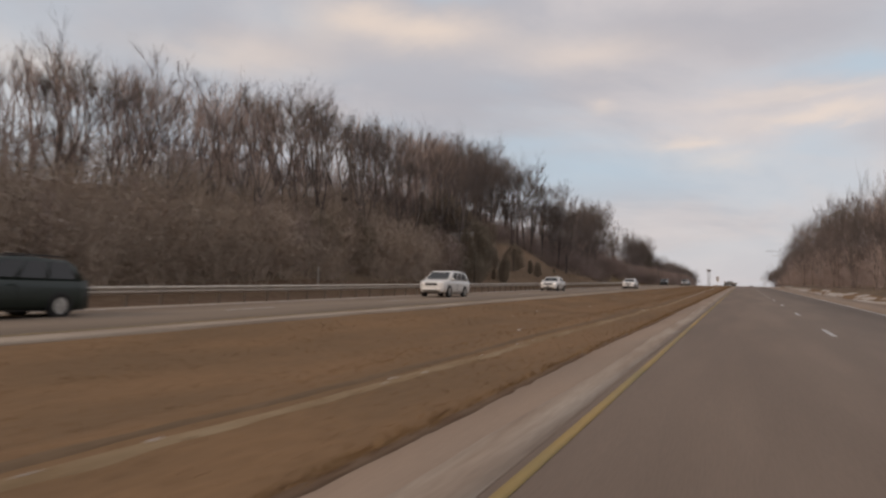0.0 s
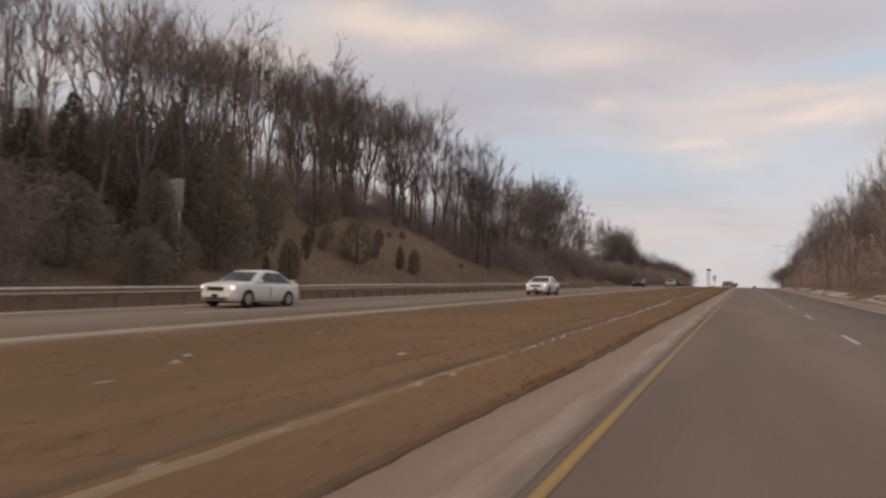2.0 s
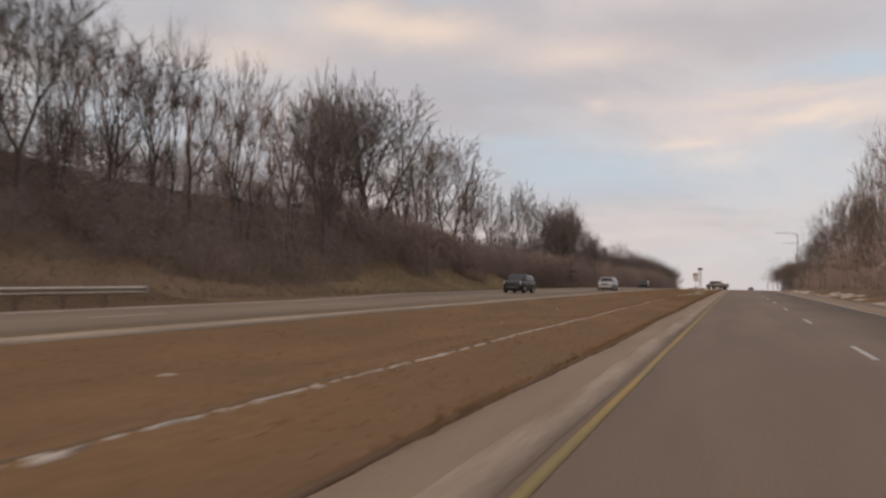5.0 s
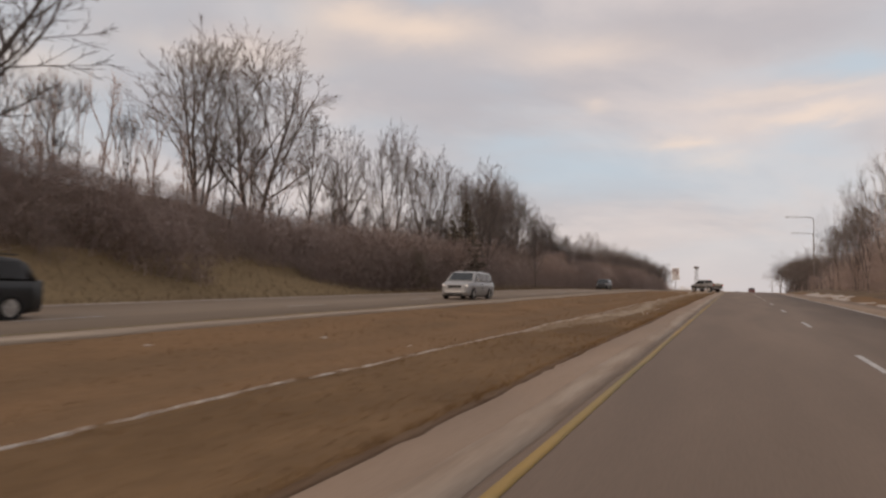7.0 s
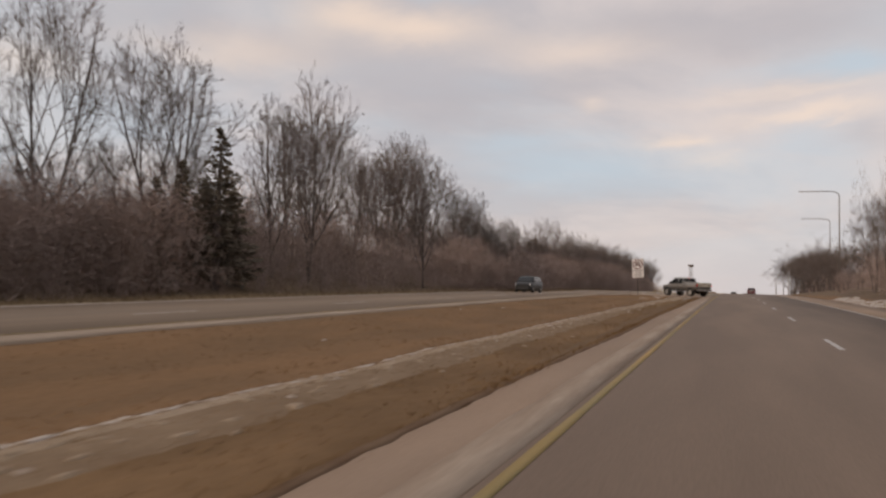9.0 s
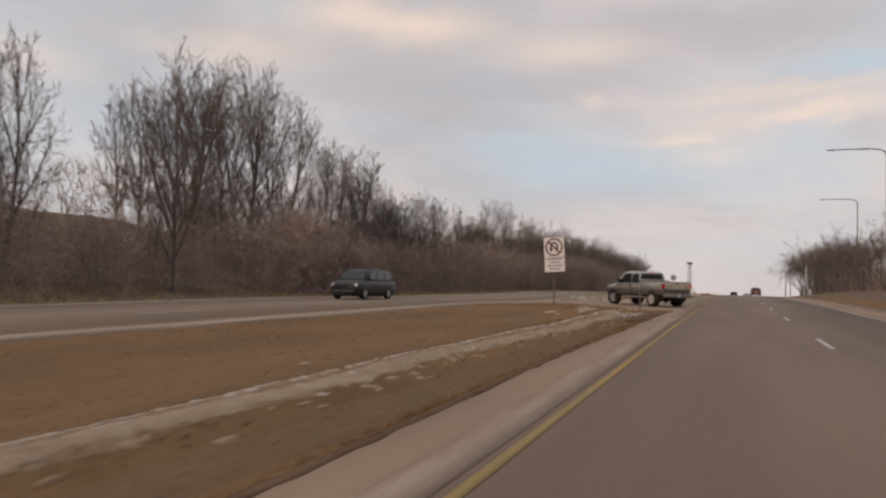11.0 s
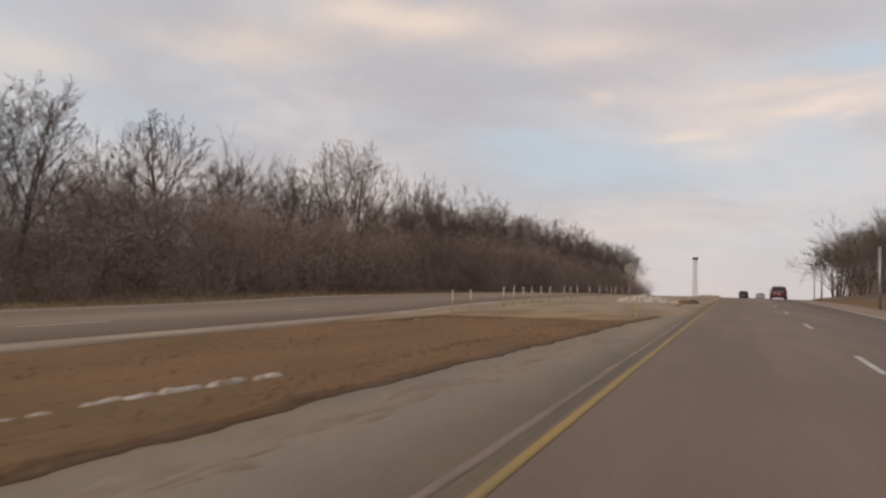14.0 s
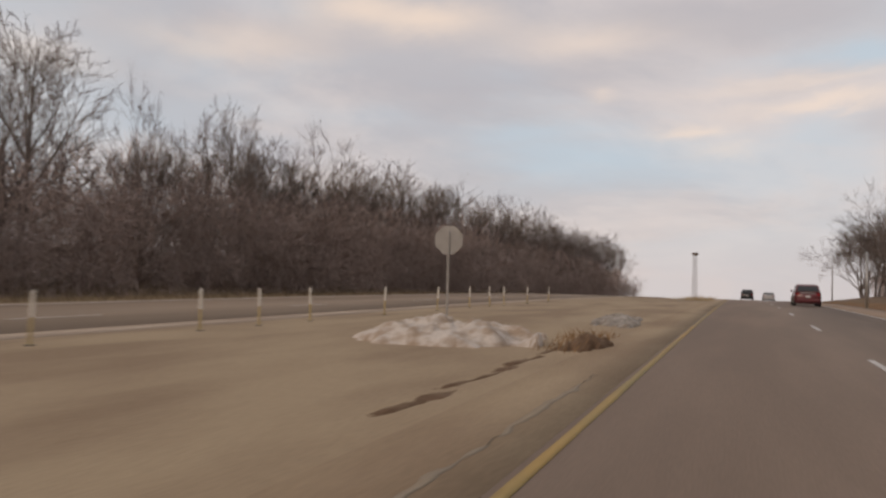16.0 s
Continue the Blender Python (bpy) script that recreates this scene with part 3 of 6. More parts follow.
# ---- vehicles ----
def wheel(car, x, y, r, w, side, rim_mat=None, steer=0.0):
    bm = bmesh.new()
    prof = [(r * 0.66, -w / 2), (r * 0.93, -w / 2), (r, -w * 0.34), (r, w * 0.34), (r * 0.93, w / 2), (r * 0.62, w / 2)]
    seg = 28
    rings = []
    for k in range(seg):
        a = 2 * math.pi * k / seg
        rings.append([bm.verts.new((o, math.cos(a) * q, math.sin(a) * q)) for q, o in prof])
    for k in range(seg):
        a, b = rings[k], rings[(k + 1) % seg]
        for i in range(len(prof)):
            j = (i + 1) % len(prof)
            bm.faces.new((a[i], a[j], b[j], b[i]))
    tyre = part("tyre", bm, M_TYRE, car, "", True)
    tyre.matrix_local = pose(x, y, r, 0, 0, steer)
    bm = bmesh.new()
    out = side * w * 0.5
    cyl(bm, (out - side * 0.05, 0, 0), (out - side * 0.018, 0, 0), r * 0.66, None, 24)
    cyl(bm, (out - side * 0.03, 0, 0), (out + side * 0.008, 0, 0), r * 0.16, r * 0.12, 12)
    for k in range(6):
        a = 2 * math.pi * k / 6
        c, s = math.cos(a), math.sin(a)
        cyl(bm, (out - side * 0.008, c * r * 0.1, s * r * 0.1), (out - side * 0.012, c * r * 0.6, s * r * 0.6), r * 0.085, r * 0.065, 6)
    part("rim", bm, rim_mat or M_RIM, tyre, "pale alloy rim")


def section(hw, zb, zt, y, tuck=0.9, crown=0.03):
    """Rounded cross section of a car body."""
    h = zt - zb
    half = [(hw * 0.84, zb), (hw * 0.96, zb + h * 0.12), (hw, zb + h * 0.42), (hw * 0.985, zb + h * 0.72), (hw * 0.95, zt - 0.03), (hw * tuck * 0.93, zt), (hw * 0.45, zt + crown)]
    return [(x, y, z) for x, z in half] + [(-x, y, z) for x, z in reversed(half)]


def passenger_car(spec, m, label, category="car", lit=False, rack=False):
    """A car whose front points to +y. spec: length, width, belt and roof height, hood and cabin stations."""
    L, W, hood, belt, roof = spec["L"], spec["W"], spec["hood"], spec["belt"], spec["roof"]
    hw, clear, r = W / 2, spec.get("clear", 0.2), spec["wheel"]
    f, b = L / 2, -L / 2
    car = thing(spec["name"], m, label, category)
    body_mat = spec["mat"]
    c0, c1, c2, c3 = spec["cabin"]          # y of: windscreen foot, roof front, roof rear, rear window foot
    boot = spec["boot"]
    st = [(f, 0.58, clear + 0.2, hood - 0.24), (f - 0.05, 0.74, clear + 0.08, hood - 0.17), (f - 0.14, 0.87, clear, hood - 0.11), (f - 0.28, 0.95, clear, hood - 0.06), (f - 0.5, 0.985, clear - 0.02, hood - 0.03), (c0 + 0.1, 1.0, clear - 0.02, hood + 0.04), (c0 - 0.3, 1.0, clear - 0.02, belt),
          (0, 1.0, clear - 0.02, belt), (c3 + 0.2, 1.0, clear - 0.02, belt + 0.02), (c3 - 0.12, 0.99, clear - 0.02, boot), (b + 0.3, 0.97, clear, boot - 0.02), (b + 0.08, 0.92, clear + 0.04, boot - 0.07), (b, 0.84, clear + 0.14, boot - 0.2)]
    part("body", loft([section(hw * k, zb, zt, y) for y, k, zb, zt in st]), body_mat, car, "", True)
    # cabin shell
    tw, bw = hw * spec.get("taper", 0.76), hw * 0.93
    rings = []
    for y, z, w in ((c0, belt - 0.02, bw), (c1 + 0.25, roof - 0.1, tw * 1.03), (c1, roof - 0.02, tw), ((c1 + c2) / 2, roof + 0.02, tw), (c2, roof - 0.03, tw), (c2 - 0.22, roof - 0.12, tw * 1.02), (c3, belt - 0.02, bw)):
        base = belt - 0.03
        rings.append([(bw if z < belt else (bw + 0.0), y, base), (w, y, max(z - 0.05, base + 0.005)), (w * 0.86, y, max(z, base + 0.01)), (-w * 0.86, y, max(z, base + 0.01)), (-w, y, max(z - 0.05, base + 0.005)), (-bw, y, base)])
    part("cabin", loft(rings), body_mat, car, "", True)
    # glazing, a little proud of the shell
    zb, zt = belt + 0.05, roof - 0.11

    def at(y0, z0, y1, z1, t):
        return y0 + (y1 - y0) * t, z0 + (z1 - z0) * t

    fy0, fy1 = c0 - 0.02, c1 + 0.22
    for nm, ya, yb, s in (("windscreen", c0, c1 + 0.25, 1), ("rear_window", c3, c2 - 0.22, -1)):
        za, zc = belt - 0.02, roof - (0.10 if s > 0 else 0.12)
        y0, z0 = at(ya, za, yb, zc, 0.10)
        y1, z1 = at(ya, za, yb, zc, 0.94)
        part(nm, slab([(-bw * 0.86, y0 + s * 0.02, z0 + 0.02), (bw * 0.86, y0 + s * 0.02, z0 + 0.02), (tw * 0.86, y1 + s * 0.02, z1 + 0.02), (-tw * 0.86, y1 + s * 0.02, z1 + 0.02)], 0.012), M_GLASS, car, "dark glass")
    n = spec.get("side_panes", 2)
    for s in (1, -1):
        lo0, lo1 = c3 + 0.28, c0 - 0.40
        hi0, hi1 = c2 - 0.02, c1 - 0.06
        for k in range(n):
            a, e = k / n + 0.02, (k + 1) / n - 0.02
            xb, xt = s * (bw - 0.002), s * (tw + 0.012)
            part("side_window", slab([(xb, lo0 + (lo1 - lo0) * a, zb), (xb, lo0 + (lo1 - lo0) * e, zb), (xt, hi0 + (hi1 - hi0) * e, zt), (xt, hi0 + (hi1 - hi0) * a, zt)], 0.03), M_GLASS, car, "dark glass")
        part("mirror", boxes((s * hw * 0.97 if s > 0 else s * hw * 1.13, s * hw * 1.13 if s > 0 else s * hw * 0.97, c0 - 0.5, c0 - 0.36, belt + 0.0, belt + 0.14), bevel=0.03), body_mat, car)
        part("headlight", boxes((min(s * hw * 0.5, s * hw * 0.86), max(s * hw * 0.5, s * hw * 0.86), f - 0.30, f - 0.075, hood - 0.31, hood - 0.14), bevel=0.06), M_HEAD_ON if lit else M_HEAD, car, "headlight")
        tz = boot - 0.30 if spec["boot"] < belt + 0.3 else belt - 0.12
        part("tail_light", boxes((min(s * hw * 0.62, s * hw * 0.9), max(s * hw * 0.62, s * hw * 0.9), b - 0.005, b + 0.14, tz, tz + 0.17), bevel=0.02), M_TAIL, car, "red tail light")
        part("door_seam", boxes((min(s * hw * 0.99, s * (hw + 0.006)), max(s * hw * 0.99, s * (hw + 0.006)), 0.0, 0.008, clear + 0.2, belt - 0.1)), M_TRIM, car)
        part("door_handle", boxes((min(s * hw * 0.98, s * (hw + 0.02)), max(s * hw * 0.98, s * (hw + 0.02)), 0.08, 0.26, belt - 0.17, belt - 0.13), bevel=0.008), body_mat, car)
    part("grille", boxes((-hw * 0.45, hw * 0.45, f - 0.06, f + 0.012, hood - 0.36, hood - 0.2), bevel=0.02), M_TRIM, car, "dark grille")
    part("front_bumper", boxes((-hw * 0.74, hw * 0.74, f - 0.2, f + 0.025, clear + 0.12, clear + 0.3), bevel=0.08), body_mat, car)
    part("air_intake", boxes((-hw * 0.55, hw * 0.55, f - 0.02, f + 0.036, clear + 0.05, clear + 0.13), bevel=0.01), M_TRIM, car)
    part("rear_bumper", boxes((-hw * 0.84, hw * 0.84, b - 0.04, b + 0.18, clear + 0.1, clear + 0.34), bevel=0.05), body_mat, car)
    part("number_plate", boxes((-0.15, 0.15, b - 0.055, b - 0.03, clear + 0.42, clear + 0.56)), M_PLATE, car, "blank pale plate")
    part("underbody", boxes((-hw * 0.8, hw * 0.8, b + 0.3, f - 0.3, clear - 0.06, clear + 0.1)), M_TRIM, car)
    if spec["boot"] > belt + 0.05 or spec.get("garnish"):
        part("tailgate_trim", boxes((-hw * 0.55, hw * 0.55, b - 0.012, b + 0.1, belt - 0.1, belt - 0.03), bevel=0.01), M_CHROME, car, "bright strip over the plate")
    if spec.get("spoiler"):
        part("spoiler", boxes((-hw * 0.72, hw * 0.72, b + 0.1, b + 0.26, boot + 0.06, boot + 0.095), (-hw * 0.62, -hw * 0.56, b + 0.14, b + 0.22, boot - 0.05, boot + 0.07), (hw * 0.56, hw * 0.62, b + 0.14, b + 0.22, boot - 0.05, boot + 0.07), bevel=0.012), body_mat, car)
    if lit:
        part("front_plate", boxes((-0.15, 0.15, f + 0.026, f + 0.04, clear + 0.14, clear + 0.27)), M_TRIM, car, "dark plate holder")
    if rack:
        for s in (1, -1):
            part("roof_rail", rod((s * tw * 0.8, c2, roof + 0.07), (s * tw * 0.8, c1 - 0.2, roof + 0.07), 0.02), M_TRIM, car)
    wy = spec["axles"]
    for s in (1, -1):
        for y in wy:
            part("wheel_arch", rod((s * (hw - 0.16), y, r), (s * (hw + 0.004), y, r), r * 1.09, None, 24), M_TRIM, car, "dark wheel arch")
            wheel(car, s * (hw - 0.08), y, r, 0.215, s, spec.get("rim"))
    return car


P_WHITE = paint("white_car_paint", (0.78, 0.755, 0.72))
P_RED = paint("dark_red_car_paint", (0.115, 0.024, 0.028))
P_SILVER = paint("silver_car_paint", (0.34, 0.34, 0.34))
P_BLACK = paint("black_car_paint", (0.012, 0.013, 0.014), 0.4, 0.1)
P_GREEN = paint("dark_green_car_paint", (0.012, 0.022, 0.018), 0.4, 0.1)
P_TAN = paint("champagne_truck_paint", (0.50, 0.46, 0.385))
P_GREY = paint("silver_grey_truck_paint", (0.36, 0.365, 0.365))
P_DARK = paint("dark_grey_truck_paint", (0.095, 0.088, 0.08), 0.45)

SEDAN = dict(name="sedan", L=4.5, W=1.83, hood=0.95, belt=0.97, roof=1.5, cabin=(1.15, 0.25, -0.8, -1.75), boot=1.06, wheel=0.33, axles=(1.38, -1.3), mat=P_WHITE, side_panes=2, taper=0.8, spoiler=True)
SUV = dict(name="suv", L=4.7, W=1.87, hood=1.06, belt=1.1, roof=1.74, cabin=(1.38, 0.42, -1.7, -2.22), boot=1.14, wheel=0.37, axles=(1.42, -1.38), mat=P_WHITE, side_panes=3, taper=0.82, clear=0.26)
VAN = dict(name="minivan", L=4.95, W=1.92, hood=1.02, belt=1.10, roof=1.74, cabin=(1.55, 0.7, -1.9, -2.25), boot=1.12, wheel=0.34, axles=(1.6, -1.4), mat=P_SILVER, side_panes=3, taper=0.8)
HATCH = dict(name="suv", L=4.5, W=1.83, hood=1.02, belt=1.08, roof=1.66, cabin=(1.0, 0.35, -1.6, -2.08), boot=1.12, wheel=0.35, axles=(1.36, -1.3), mat=P_RED, side_panes=3, taper=0.8, clear=0.24, garnish=True)


def pickup_truck(m):
    """Two-tone extended-cab pickup, braking; its front points to +y and its origin lies under the rear axle."""
    car = thing("pickup_truck", m, "champagne and grey pickup truck braking into the crossover", "pickup truck")
    hw, tail, bed_front, cab_front, nose = 0.945, -0.98, 1.18, 3.05, 4.32
    z_sill, z_mid, z_bed, z_roof = 0.66, 0.93, 1.38, 1.95
    # lower dark band and upper body run the whole length
    low, up = [], []
    for y, k in ((tail, 0.97), (tail + 0.1, 0.985), (-0.4, 1.0), (cab_front, 1.0), (nose - 0.35, 0.97), (nose, 0.86)):
        low.append([(hw * k * 0.96, y, z_sill), (hw * k, y, z_sill + 0.1), (hw * k, y, z_mid), (-hw * k, y, z_mid), (-hw * k, y, z_sill + 0.1), (-hw * k * 0.96, y, z_sill)])
    part("lower_body", loft(low), P_DARK, car, "dark grey lower band", False)
    for s in (1, -1):
        rings = []
        for y in (tail + 0.02, tail + 0.12, 0.0, bed_front):
            o, i = s * hw * (0.985 if y < -1 else 1.0), s * (hw - 0.13)
            rings.append([(o, y, z_mid), (o * 1.005, y, z_bed - 0.12), (o * 0.985, y, z_bed - 0.02), (o * 0.97, y, z_bed), (i, y, z_bed), (i, y, z_mid)])
        part("bed_side", loft(rings), P_GREY, car, "silver-grey bed side", True)
        part("bed_rail", boxes((min(s * (hw - 0.16), s * (hw - 0.01)), max(s * (hw - 0.16), s * (hw - 0.01)), tail + 0.1, bed_front - 0.05, z_bed, z_bed + 0.035), bevel=0.01), M_TRIM, car, "black bed rail")
    part("bed_floor", boxes((-hw + 0.1, hw - 0.1, tail + 0.08, bed_front, z_mid - 0.05, z_mid)), P_DARK, car)
    # cab
    rings = []
    for y, zt, w in ((bed_front, z_roof - 0.05, 0.81), (bed_front + 0.1, z_roof, 0.80), (2.0, z_roof + 0.03, 0.81), (2.62, z_roof - 0.03, 0.78), (3.35, 1.30, 0.83)):
        rings.append([(hw * 0.99, y, z_mid), (hw * 0.985, y, 1.26), (w * 1.03, y, max(zt - 0.07, 1.27)), (w * 0.9, y, max(zt, 1.29)), (-w * 0.9, y, max(zt, 1.29)), (-w * 1.03, y, max(zt - 0.07, 1.27)), (-hw * 0.985, y, 1.26), (-hw * 0.99, y, z_mid)])
    part("cab", loft(rings), P_GREY, car, "silver-grey cab", True)
    part("hood", loft([[(hw * k, y, z_mid), (hw * k, y, z - 0.12), (hw * k * 0.6, y, z - 0.03), (hw * k * 0.5, y, z), (-hw * k * 0.5, y, z), (-hw * k * 0.6, y, z - 0.03), (-hw * k, y, z - 0.12), (-hw * k, y, z_mid)] for y, k, z in ((3.05, 0.98, 1.30), (3.6, 0.97, 1.28), (4.1, 0.93, 1.22), (nose, 0.86, 1.12))]), P_GREY, car, "", True)
    part("rear_window", slab([(-0.81, bed_front - 0.012, 1.52), (0.81, bed_front - 0.012, 1.52), (0.72, bed_front - 0.004, z_roof - 0.11), (-0.72, bed_front - 0.004, z_roof - 0.11)], 0.02), M_GLASS, car, "dark rear window")
    part("window_frame", boxes((-0.8, 0.8, bed_front - 0.016, bed_front + 0.02, 1.47, 1.53), bevel=0.008), P_TAN, car)
    for s in (1, -1):
        part("side_window", slab([(s * 0.975, 1.15, 1.30), (s * 0.975, 1.75, 1.30), (s * 0.84, 1.75, z_roof - 0.12), (s * 0.84, 1.2, z_roof - 0.12)], 0.04), M_GLASS, car, "dark glass")
        part("side_window", slab([(s * 0.975, 1.85, 1.30), (s * 0.975, 2.95, 1.30), (s * 0.84, 2.45, z_roof - 0.12), (s * 0.84, 1.85, z_roof - 0.12)], 0.04), M_GLASS, car, "dark glass")
        part("mirror", boxes((min(s * 1.0, s * 1.27), max(s * 1.0, s * 1.27), 2.62, 2.74, 1.28, 1.52), bevel=0.03), M_TRIM, car, "black door mirror")
        part("door_seam", boxes((min(s * 0.985, s * 1.006), max(s * 0.985, s * 1.006), 1.80, 1.815, z_mid - 0.2, 1.27)), M_TRIM, car)
        part("door_handle", boxes((min(s * 0.98, s * 1.02), max(s * 0.98, s * 1.02), 1.88, 2.06, 1.12, 1.17), bevel=0.01), M_TRIM, car)
        part("running_board", rod((s * 0.95, 0.62, 0.5), (s * 0.95, 2.55, 0.5), 0.045), M_CHROME, car, "chrome running board")
        part("tail_light", boxes((min(s * 0.865, s * 0.995), max(s * 0.865, s * 0.995), tail - 0.03, tail + 0.12, 1.0, 1.27), bevel=0.02), M_TAIL, car, "red tail light")
        part("brake_lamp", boxes((min(s * 0.895, s * 0.955), max(s * 0.895, s * 0.955), tail - 0.042, tail - 0.02, 1.09, 1.16), bevel=0.015), M_BRAKE, car, "lit red brake lamp")
        part("mud_flap", boxes((min(s * 0.72, s * 0.98), max(s * 0.72, s * 0.98), -0.52, -0.50, 0.28, 0.66)), M_TRIM, car)
    # tailgate, upper champagne and lower dark
    part("tailgate", boxes((-0.86, 0.86, tail - 0.025, tail + 0.06, z_mid + 0.06, z_bed + 0.01), bevel=0.018), P_TAN, car, "champagne tailgate")
    part("tailgate_lower", boxes((-0.86, 0.86, tail - 0.018, tail + 0.06, z_sill + 0.05, z_mid + 0.058), bevel=0.012), P_DARK, car, "dark grey lower tailgate")
    part("tailgate_handle", boxes((-0.1, 0.1, tail - 0.04, tail, z_bed - 0.12, z_bed - 0.04), bevel=0.015), M_TRIM, car, "black handle")
    part("badge", boxes(*[(-0.78 + 0.085 * k, -0.72 + 0.085 * k, tail - 0.032, tail - 0.02, 1.11, 1.165) for k in range(5)], bevel=0.004), P_DARK, car, "plain dark badge bars")
    txt = bpy.data.curves.new("four_by_four", "FONT")
    txt.body, txt.size, txt.extrude, txt.align_x = "4x4", 0.13, 0.006, "CENTER"
    txt_ob = bpy.data.objects.new("four_by_four", txt)
    scene.collection.objects.link(txt_ob)
    me = bpy.data.meshes.new_from_object(txt_ob)
    bpy.data.objects.remove(txt_ob)
    me.materials.clear()
    me.materials.append(P_DARK)
    letters = new("lettering", me)
    letters.parent = car
    letters.matrix_local = pose(0.62, tail - 0.03, 1.10, 90, 0, 0)
    letters["label"] = "dark lettering reading 4x4"
    for s in (1, -1):
        part("bumper_half", loft([[(s * x, tail - 0.17 + 0.05 * x * x, 0.55), (s * x, tail - 0.20 + 0.05 * x * x, 0.66), (s * x, tail - 0.16 + 0.05 * x * x, 0.735), (s * x, tail + 0.06, 0.735), (s * x, tail + 0.06, 0.55)] for x in (0.28, 0.5, 0.75, 0.86, 0.92)]), M_CHROME, car, "dull chrome step bumper half")
        part("bumper_lip", boxes((min(s * 0.3, s * 0.9), max(s * 0.3, s * 0.9), tail - 0.185, tail - 0.13, 0.735, 0.752), bevel=0.006), M_CHROME, car, "bright bumper edge")
    part("bumper_centre", boxes((-0.3, 0.3, tail - 0.13, tail + 0.04, 0.55, 0.70), bevel=0.012), P_DARK, car, "recessed bumper centre")
    part("bumper_tray", boxes((-0.3, 0.3, tail - 0.19, tail + 0.02, 0.535, 0.56), bevel=0.008), M_CHROME, car)
    part("number_plate", boxes((-0.155, 0.155, tail - 0.15, tail - 0.135, 0.575, 0.735), bevel=0.003), M_PLATE, car, "pale number plate with unreadable bars")
    part("plate_bars", boxes((-0.11, 0.11, tail - 0.155, tail - 0.151, 0.63, 0.675)), M_SIGN_GREY, car)
    part("high_brake_lamp", boxes((-0.11, 0.11, bed_front - 0.03, bed_front + 0.02, z_roof - 0.05, z_roof - 0.015), bevel=0.008), M_BRAKE_DIM, car, "lit high brake lamp")
    part("tool_box", boxes((-0.9, 0.9, bed_front - 0.5, bed_front - 0.08, z_bed - 0.1, z_bed + 0.1), bevel=0.02), P_GREY, car, "grey tool box across the bed")
    part("axle", rod((-0.8, 0, 0.39), (0.8, 0, 0.39), 0.07), M_TRIM, car)
    bm = rod((0.0, 0, 0.39), (0.12, 0, 0.39), 0.17)
    part("differential", bm, M_TRIM, car, "", True)
    part("exhaust", rod((0.5, -1.1, 0.42), (0.5, 0.9, 0.42), 0.045), M_POST, car)
    part("chassis", boxes((-0.5, -0.38, tail, nose - 0.3, 0.5, 0.64), (0.38, 0.5, tail, nose - 0.3, 0.5, 0.64), (-0.9, 0.9, 0.7, nose - 0.2, 0.55, 0.64)), M_TRIM, car)
    for s in (1, -1):
        for y in (0.0, 3.5):
            part("wheel_arch", rod((s * 0.7, y, 0.46), (s * (hw + 0.004), y, 0.46), 0.46, None, 26), M_TRIM, car, "dark wheel arch")
            wheel(car, s * 0.86, y, 0.40, 0.27, s, None, 22.0 if y > 1 else 0.0)
    return car


pickup_truck(on_road(-1.86, 307.4, 45.2))
passenger_car(HATCH, on_road(6.0, 420.0), "dark red compact suv driving in the outer lane", "suv")
passenger_car({**SUV, "mat": P_BLACK}, on_road(2.2, 486.0), "black suv near the crest of the road", "suv")
passenger_car({**SEDAN, "mat": P_SILVER}, on_road(5.6, 492.0), "silver sedan near the crest of the road")
passenger_car({**SUV, "mat": P_GREEN}, on_road(-17.9, 13.6, 180), "dark green suv with roof rails on the opposite carriageway", "suv", rack=True)
passenger_car(SUV, on_road(-17.2, 44.8, 180), "white suv on the opposite carriageway", "suv")
passenger_car(SEDAN, on_road(-17.6, 76.5, 180), "white sedan by the guardrail on the opposite carriageway", "car", True)
passenger_car({**SEDAN, "name": "sedan"}, on_road(-14.1, 110.0, 180), "white sedan with a lit headlight beside the median", "car", True)
passenger_car({**SUV, "mat": P_BLACK}, on_road(-17.4, 194.5, 180), "black suv on the opposite carriageway", "suv", rack=True)
passenger_car(VAN, on_road(-14.4, 225.6, 180), "silver-grey minivan on the opposite carriageway", "van")
passenger_car({**VAN, "mat": P_BLACK}, on_road(-18.9, 303.4, 180), "black minivan on the opposite carriageway", "van")


# ---- roadside fixtures ----
def shared(name, me, parent, m, label=""):
    ob = new(name, me)
    ob.parent = parent
    ob.matrix_local = m
    if label:
        ob["label"] = label
    return ob


def to_mesh(name, bm, material, smooth=False):
    me = bpy.data.meshes.new(name)
    bmesh.ops.recalc_face_normals(bm, faces=bm.faces)
    bm.to_mesh(me)
    bm.free()
    me.materials.append(material)
    if smooth:
        me.polygons.foreach_set("use_smooth", np.ones(len(me.polygons), dtype=bool))
    return me


